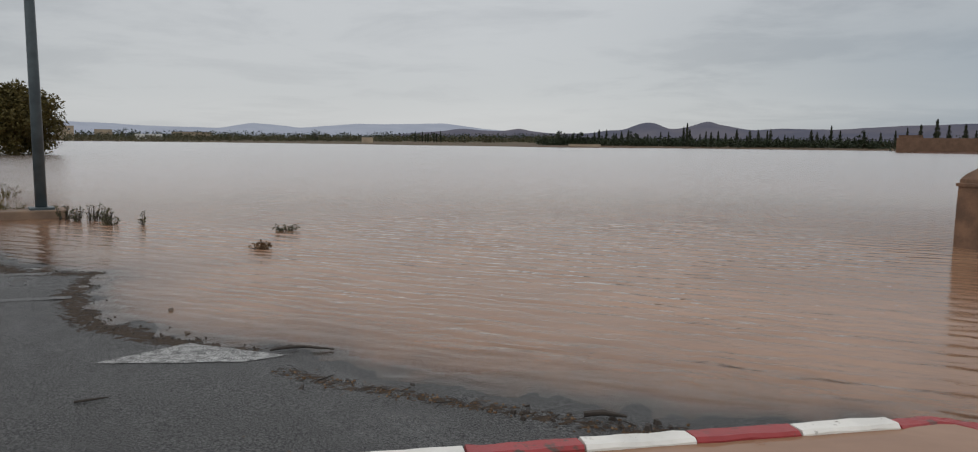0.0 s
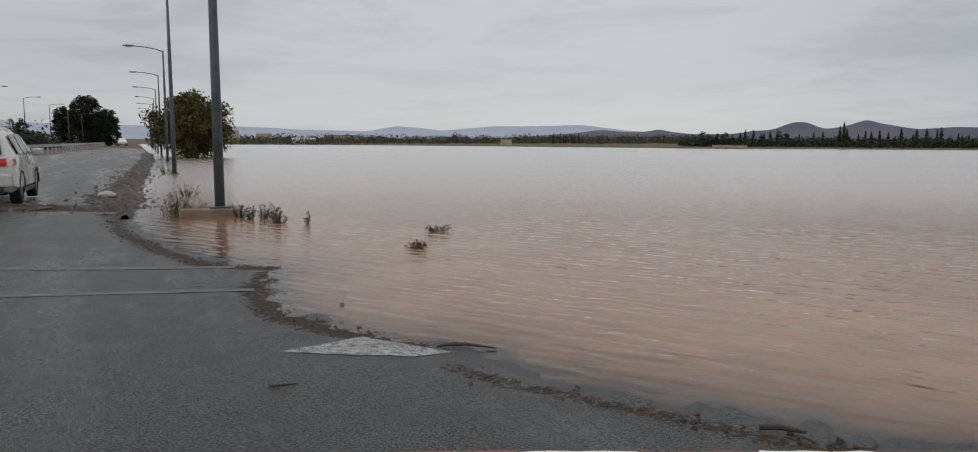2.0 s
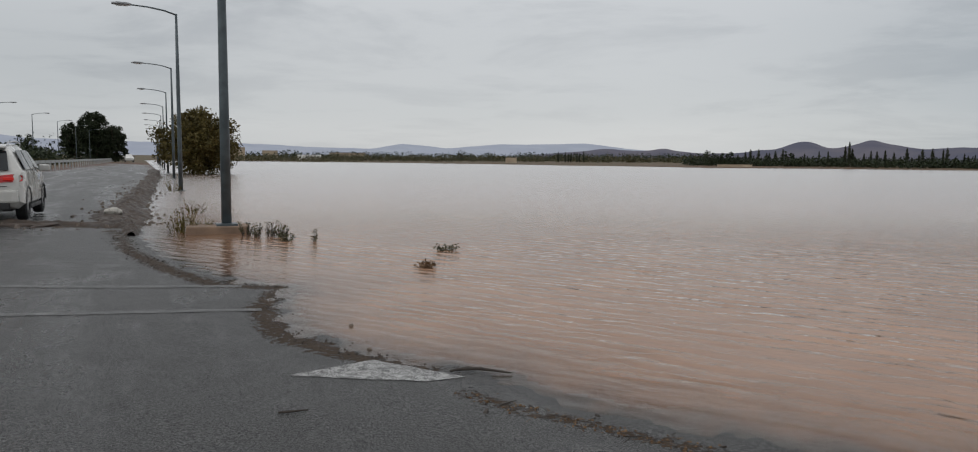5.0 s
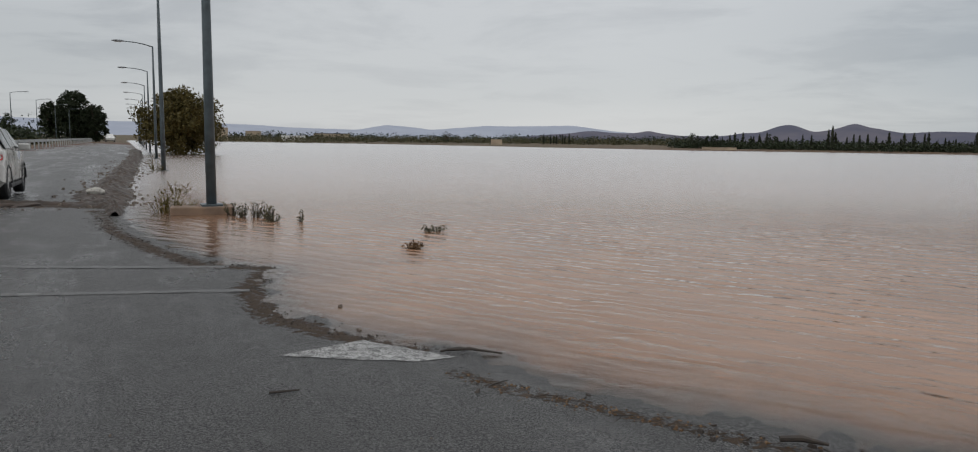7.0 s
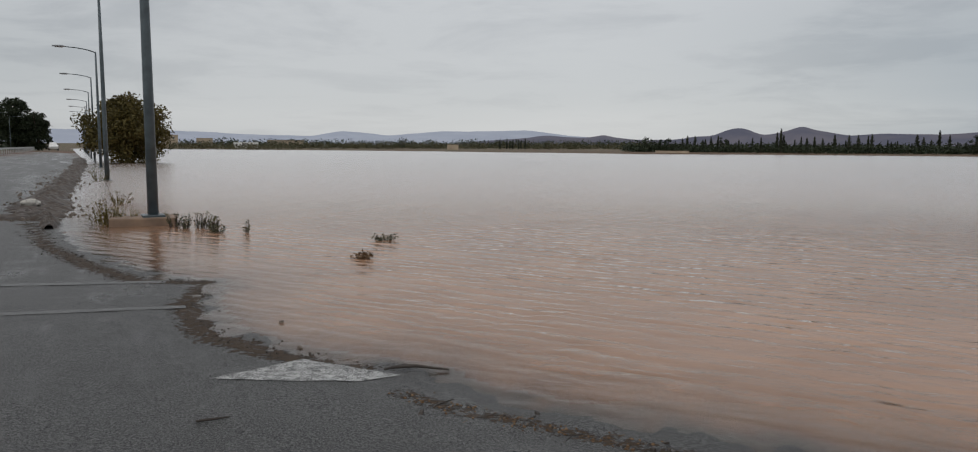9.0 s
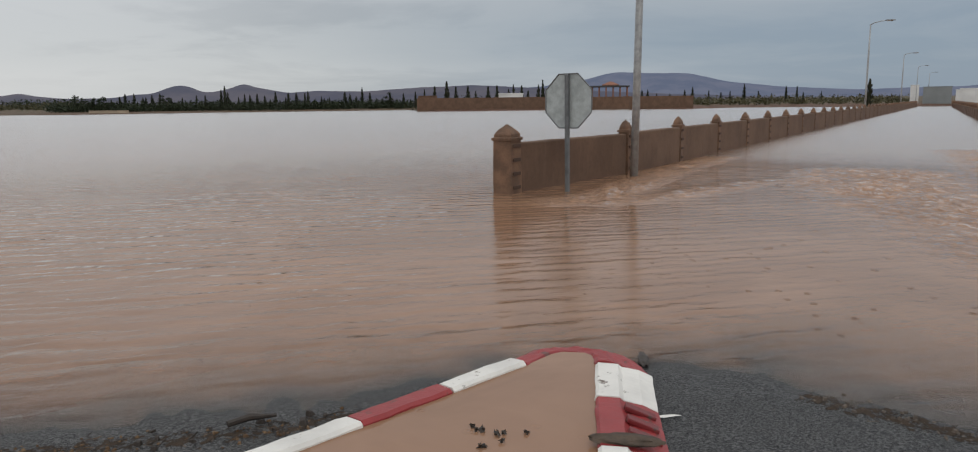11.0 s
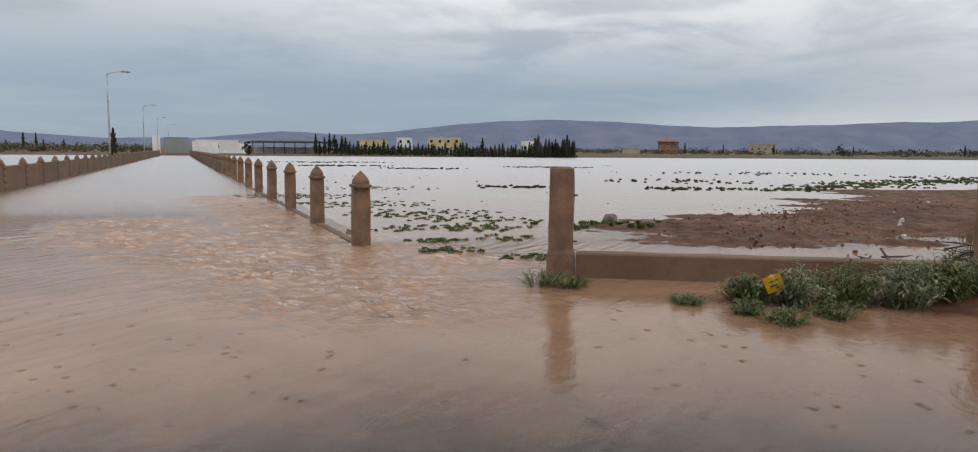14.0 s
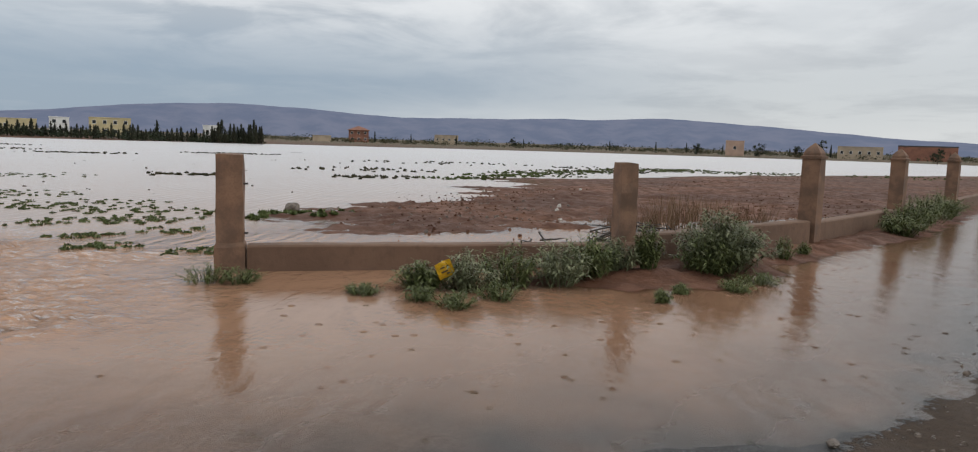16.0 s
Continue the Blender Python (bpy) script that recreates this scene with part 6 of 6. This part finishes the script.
mats("floating_weed", ((24.5, 4.9, 1.6, 34), (21.0, 3.0, 1.6, 34), (18.0, 0.8, 1.4, 34), (16.2, -0.4, 1.0, 22), (14.6, -0.5, 0.7, 16), (14.7, 0.9, 0.8, 14), (12.6, 0.45, 0.35, 9), (13.0, -0.7, 0.5, 7), (11.4, 0.2, 0.35, 10), (10.6, -0.95, 0.45, 10), (30, 3.2, 2.0, 20)), LEAF_MAT, "green weed mats floating on the flooded field", 1, 0.045, 30)
mats("floating_weed", ((71, 10, 3.5, 40), (70, -9.5, 3, 30), (31, -2.6, 1.4, 14), (62, 2, 2.5, 24), (90, 14, 5, 40), (38, -12, 3, 16), (30, -9.5, 1.6, 14), (52, -22, 5, 20), (46, -34, 4, 24), (40, -28, 3, 24)), LEAF_SCRUB, "dark drifts of weed and mud in the flooded field", 2, 0.16, 30)
mats("mud_edge_grass", ((30, -13.5, 1.6, 26), (33, -17, 1.8, 30), (36, -21, 2, 36), (40, -27, 2.4, 40), (43, -33, 2.6, 44), (45.5, -39, 2.6, 44), (38, -24, 3, 26), (43, -36, 4, 40), (40, -42, 4, 40), (34, -50, 4, 30), (15.2, -2.9, 1.0, 14), (33, -19, 2, 16)), LEAF_MAT, "short green grass on the mud bank's edge", 3, 0.12, 40)


def scatter(name, paths, n, material, label, seed, size, stick=0.4, width=0.12, category="debris"):
    """Clods and straws strewn along paths."""
    rng = np.random.default_rng(seed)
    vs, fs = [], []
    seg = [(np.array(a), np.array(b)) for p in paths for a, b in zip(p, p[1:])]
    ln = np.array([np.linalg.norm(b - a) for a, b in seg])
    xy = []
    for _ in range(n):
        a, b = seg[rng.choice(len(seg), p=ln / ln.sum())]
        xy.append(a + (b - a) * rng.random() + rng.normal(size=2) * width)
    xy = np.array(xy)
    z = np.maximum(land_height(xy[None, :, 0], xy[None, :, 1])[0][0], -0.004)
    for (x, y), h in zip(xy, z):
        s = size * rng.uniform(0.4, 1.0) ** 1.5
        long = rng.random() < stick
        L, W, T = (s * rng.uniform(2.0, 5.0), s * 0.22, s * 0.22) if long else (s, s * rng.uniform(0.5, 1), s * rng.uniform(0.35, 0.8))
        a = rng.uniform(0, 6.28)
        ca, sa = math.cos(a), math.sin(a)
        i = len(vs)
        j = rng.uniform(0.7, 1.2, 8)
        for c, (dx, dy, dz) in enumerate(((-1, -1, 0), (1, -1, 0), (1, 1, 0), (-1, 1, 0), (-0.6, -0.6, 1), (0.6, -0.6, 1), (0.6, 0.6, 1), (-0.6, 0.6, 1))):
            u, v = dx * L / 2 * j[c], dy * W / 2 * j[-c]
            vs.append((x + u * ca - v * sa, y + u * sa + v * ca, h - 0.004 + dz * T * j[c]))
        fs += [(i, i + 1, i + 5, i + 4), (i + 1, i + 2, i + 6, i + 5), (i + 2, i + 3, i + 7, i + 6), (i + 3, i, i + 4, i + 7), (i + 4, i + 5, i + 6, i + 7)]
    return tagged(link(name, (vs, [], fs), material), label, category, kind="stuff")


EDGE = ((-9.0, 14.2), (-6.9, 11.1), (-5.2, 9.2), (-4.1, 8.25), (-3.3, 8.2), (-3.05, 7.0), (-2.4, 5.9), (-1.65, 5.35), (-1.0, 5.12), (-0.7, 5.0))
LINE = ((-0.75, 4.5), (-0.3, 4.16), (0.21, 3.9), (0.7, 3.62), (1.14, 3.38), (1.5, 3.28))
EAST = ((3.40, 1.9), (3.48, 1.3), (3.52, 0.8), (3.58, 0.2), (3.3, -1.6))
scatter("straw_debris", (EDGE[3:],), 1300, TWIG, "dark twigs and straw washed up along the water's edge", 1, 0.024, 0.75, 0.075)
scatter("straw_debris", (EDGE[:5],), 900, TWIG, "dark twigs and clods washed up along the water's edge", 2, 0.032, 0.75, 0.15)
scatter("straw_debris", (LINE,), 520, DRY, "fine straw and dirt drift on the asphalt", 3, 0.022, 0.5, 0.055)
scatter("straw_debris", (LINE,), 60, TWIG, "dark twigs lying in the dirt drift", 4, 0.045, 0.5, 0.07)
scatter("gravel_debris", (EAST,), 420, STONE, "gravel and clods along the road's flooded edge", 5, 0.028, 0.2, 0.06)
scatter("gravel_debris", (((3.5, 1.0), (3.56, 0.4), (3.4, -1.0)),), 30, STONE, "dark clods along the road's flooded edge", 6, 0.05, 0.2, 0.07)
scatter("mud_clods", (((-9.2, 15.3), (-10.6, 14.9), (-12.6, 14.2)), ((-9.2, 15.2), (-10.6, 17.3), (-12.2, 20.2), (-17.2, 29.5), (-26, 46))), 700, STONE, "dark mud clods and stones beside the highway", 7, 0.10, 0.15, 0.5)
scatter("mud_clods", (((-12.2, 13.6), (-16.5, 12.6)),), 46, STONE, "dark mud clods strewn across the highway", 8, 0.11, 0.1, 0.35)
scatter("gravel_debris", (((2.5, -3.2), (2.7, -4.0), (3.1, -5.2), (5.0, -9.0)),), 300, STONE, "gravel and mud at the road's edge", 9, 0.04, 0.2, 0.16)
scatter("mud_clods", (((13.4, -4.0), (14.6, -7.4)), ((14, -6), (20, -9)), ((15.5, -5.2), (22, -14)), ((13.5, -12), (20, -24)), ((22, -16), (34, -40)), ((12.3, -11), (16, -22)), ((12.4, -4.4), (13.4, -9))), 1700, EARTH, "wet reddish clods on the mud bank", 10, 0.070, 0.0, 0.8, "mud")
scatter("mud_clods", (((14.5, -4.5), (20, -11)), ((13.5, -4.5), (16, -9)), ((13, -5), (14, -10))), 220, STONE, "dark clods and stones on the mud bank", 11, 0.07, 0.1, 0.8, "mud")
scatter("litter_bits", (((20, -9), (25, -16)), ((14, -8), (22, -14))), 22, PALE, "pale litter and stones on the mud bank", 12, 0.12, 0.1, 1.0, "litter")
scatter("field_clods", (((14, -1), (40, -4)), ((15, 1), (60, 6)), ((20, -4), (60, -14))), 60, STONE, "dark clods breaking the shallow flood in the field", 13, 0.13, 0.3, 2.2, "mud")
scatter("gravel_debris", (((-2.5, 3.6), (1.0, 3.3)), ((2.6, 2.2), (3.4, 0.6))), 60, STONE, "scattered small stones on the asphalt", 14, 0.018, 0.3, 0.5)

rng_pool = np.random.default_rng(77)
tagged(link("leaf_litter", leaves(rng_pool, [(1.76 + rng_pool.normal() * 0.05, 2.56 + rng_pool.normal() * 0.06, 0.088, 0.012, 0.012, 0.008) for _ in range(12)], 7, 0.022, 1.6), TWIG), "dark leaf litter floating in the island pool", "litter", kind="stuff")


def stick(name, pts, r, label, material=TWIG, category="branch"):
    q = [(x, y, max(0.0, height(x, y)) + z) for x, y, z in pts]
    tagged(link(name, tube(bmesh.new(), q, [r, r * 1.1, r * 0.5][: len(q)] if len(q) == 3 else r, 7), material), label, category)


stick("fallen_branch", ((-0.86, 4.97, 0.02), (-0.70, 4.99, 0.03), (-0.47, 4.97, 0.012)), 0.011, "thin dark branch lying at the water's edge")
stick("fallen_branch", ((-0.90, 4.93, 0.02), (-0.78, 5.00, 0.03), (-0.66, 5.01, 0.02)), 0.008, "thin dark branch lying at the water's edge")
stick("fallen_branch", ((0.98, 3.53, 0.03), (1.08, 3.52, 0.04), (1.20, 3.48, 0.03)), 0.016, "short dark stick in the dirt drift")
stick("fallen_branch", ((-1.75, 3.9, 0.01), (-1.68, 3.93, 0.012), (-1.6, 3.98, 0.01)), 0.007, "small dark twig on wet asphalt")


def rock(x, y, z, s, seed, material, label, name="stone", flat=0.6):
    bm = bmesh.new()
    bmesh.ops.create_icosphere(bm, subdivisions=3, radius=1)
    for v in bm.verts:
        v.co *= 1 + 0.28 * noise.noise(v.co * 1.6 + Vector((seed, 0, 0))) + 0.10 * noise.noise(v.co * 4.5 + Vector((seed, 3, 0)))
        v.co = Vector((v.co.x * s[0], v.co.y * s[1], v.co.z * s[2]))
    ob = link(name, bm, material)
    ob.matrix_basis = Matrix.Translation((x, y, z)) @ Matrix.Rotation(seed, 4, "Z")
    return tagged(ob, label, "stone")


rock(3.16, 2.83, 0.016, (0.115, 0.030, 0.026), 0.72, TWIG, "dark brown chunk of debris beside the kerb nose")
rock(2.11, 2.10, 0.112, (0.15, 0.045, 0.022), -0.85, BARK, "flat brown chunk of wood lying on the red kerb")
rock(-1.99, 6.34, 0.0, (0.024, 0.022, 0.022), 2.0, STONE, "small dark stone in shallow water")
rock(-1.62, 5.52, 0.0, (0.025, 0.02, 0.02), 3.0, STONE, "small dark clod at the water's edge")
rock(-10.95, 17.3, 0.16, (0.20, 0.14, 0.10), 4.0, PALE, "pale boulder on the muddy highway edge")
rock(15.9, -3.25, 0.08, (0.16, 0.13, 0.11), 5.0, STONE, "grey stone at the mud bank's edge")
rock(15.4, -3.9, 0.05, (0.14, 0.10, 0.07), 6.0, STONE, "dark stone at the mud bank's edge")
rock(2.88, -3.25, 0.02, (0.03, 0.05, 0.02), 7.0, STONE, "small dark clod in shallow water")
for k, (x, y, sx, sy) in enumerate(((-11.2, 14.2, 0.45, 0.12), (-10.7, 14.5, 0.5, 0.12), (-12.6, 13.9, 0.3, 0.12))):
    rock(x, y, height(x, y), (sx, sy, 0.07), 10.0 + k, plain("dark_mud", (0.045, 0.03, 0.022), 0.7, vary=0.3, scale=12, bump=0.8), "slab of dark mud on the wet highway", "mud_slab")


def twiggy(x, y, r, h, n, seed, label, leaf=TWIG, name="floating_twigs", category="plant", z=0.0):
    rng = np.random.default_rng(seed)
    root = empty(name, label, category)
    root.location = (x, y, z)
    bm = bmesh.new()
    cs = []
    for _ in range(n):
        a = rng.uniform(0, 6.28)
        q = r * rng.uniform(0.3, 1)
        b = np.array((q * 0.5 * math.cos(a), q * 0.5 * math.sin(a), -0.03))
        e = np.array((q * math.cos(a), q * math.sin(a), h * rng.uniform(0.3, 1)))
        tube(bm, [tuple(b), tuple((b + e) / 2 + (0, 0, 0.1 * h)), tuple(e)], [0.007, 0.006, 0.003], 4)
        cs.append((*e, 0.04, 0.04, 0.05))
        cs.append((*((b + e) / 2), 0.04, 0.04, 0.04))
    part("twig", bm, leaf, root)
    rng2 = np.random.default_rng(seed + 1)
    part("foliage", leaves(rng2, cs, 5, 0.045, 2.2), LEAF_SCRUB if leaf is TWIG else leaf, root)
    return root


twiggy(-1.95, 10.06, 0.15, 0.06, 26, 1, "clump of brown twigs floating on the flood", DRY)
twiggy(-1.90, 12.05, 0.24, 0.08, 18, 2, "loose dark twigs floating on the flood")
for k, (x, y, r, h, n) in enumerate(((-6.15, 13.9, 0.16, 0.26, 14), (-5.85, 13.7, 0.16, 0.24, 14), (-5.6, 13.75, 0.18, 0.28, 16), (-5.35, 13.6, 0.12, 0.22, 8), (-5.08, 13.15, 0.10, 0.34, 8), (-5.0, 13.05, 0.14, 0.12, 10), (-4.5, 13.03, 0.06, 0.24, 6))):
    twiggy(x, y, r, h, n, 10 + k, "dark dead weed sticking out of the flood", name="drowned_weed")
for k, (x, y, r, h, n) in enumerate(((-7.45, 14.1, 0.28, 0.50, 22), (-7.15, 14.25, 0.18, 0.26, 12), (-7.75, 14.3, 0.26, 0.36, 14), (-17.3, 32.3, 0.5, 0.5, 26), (-9.9, 19.3, 0.4, 0.35, 18))):
    twiggy(x, y, r, h, n, 30 + k, "leggy weed growing at a lamp post in the flood", LEAF_OLIVE, name="post_weed")
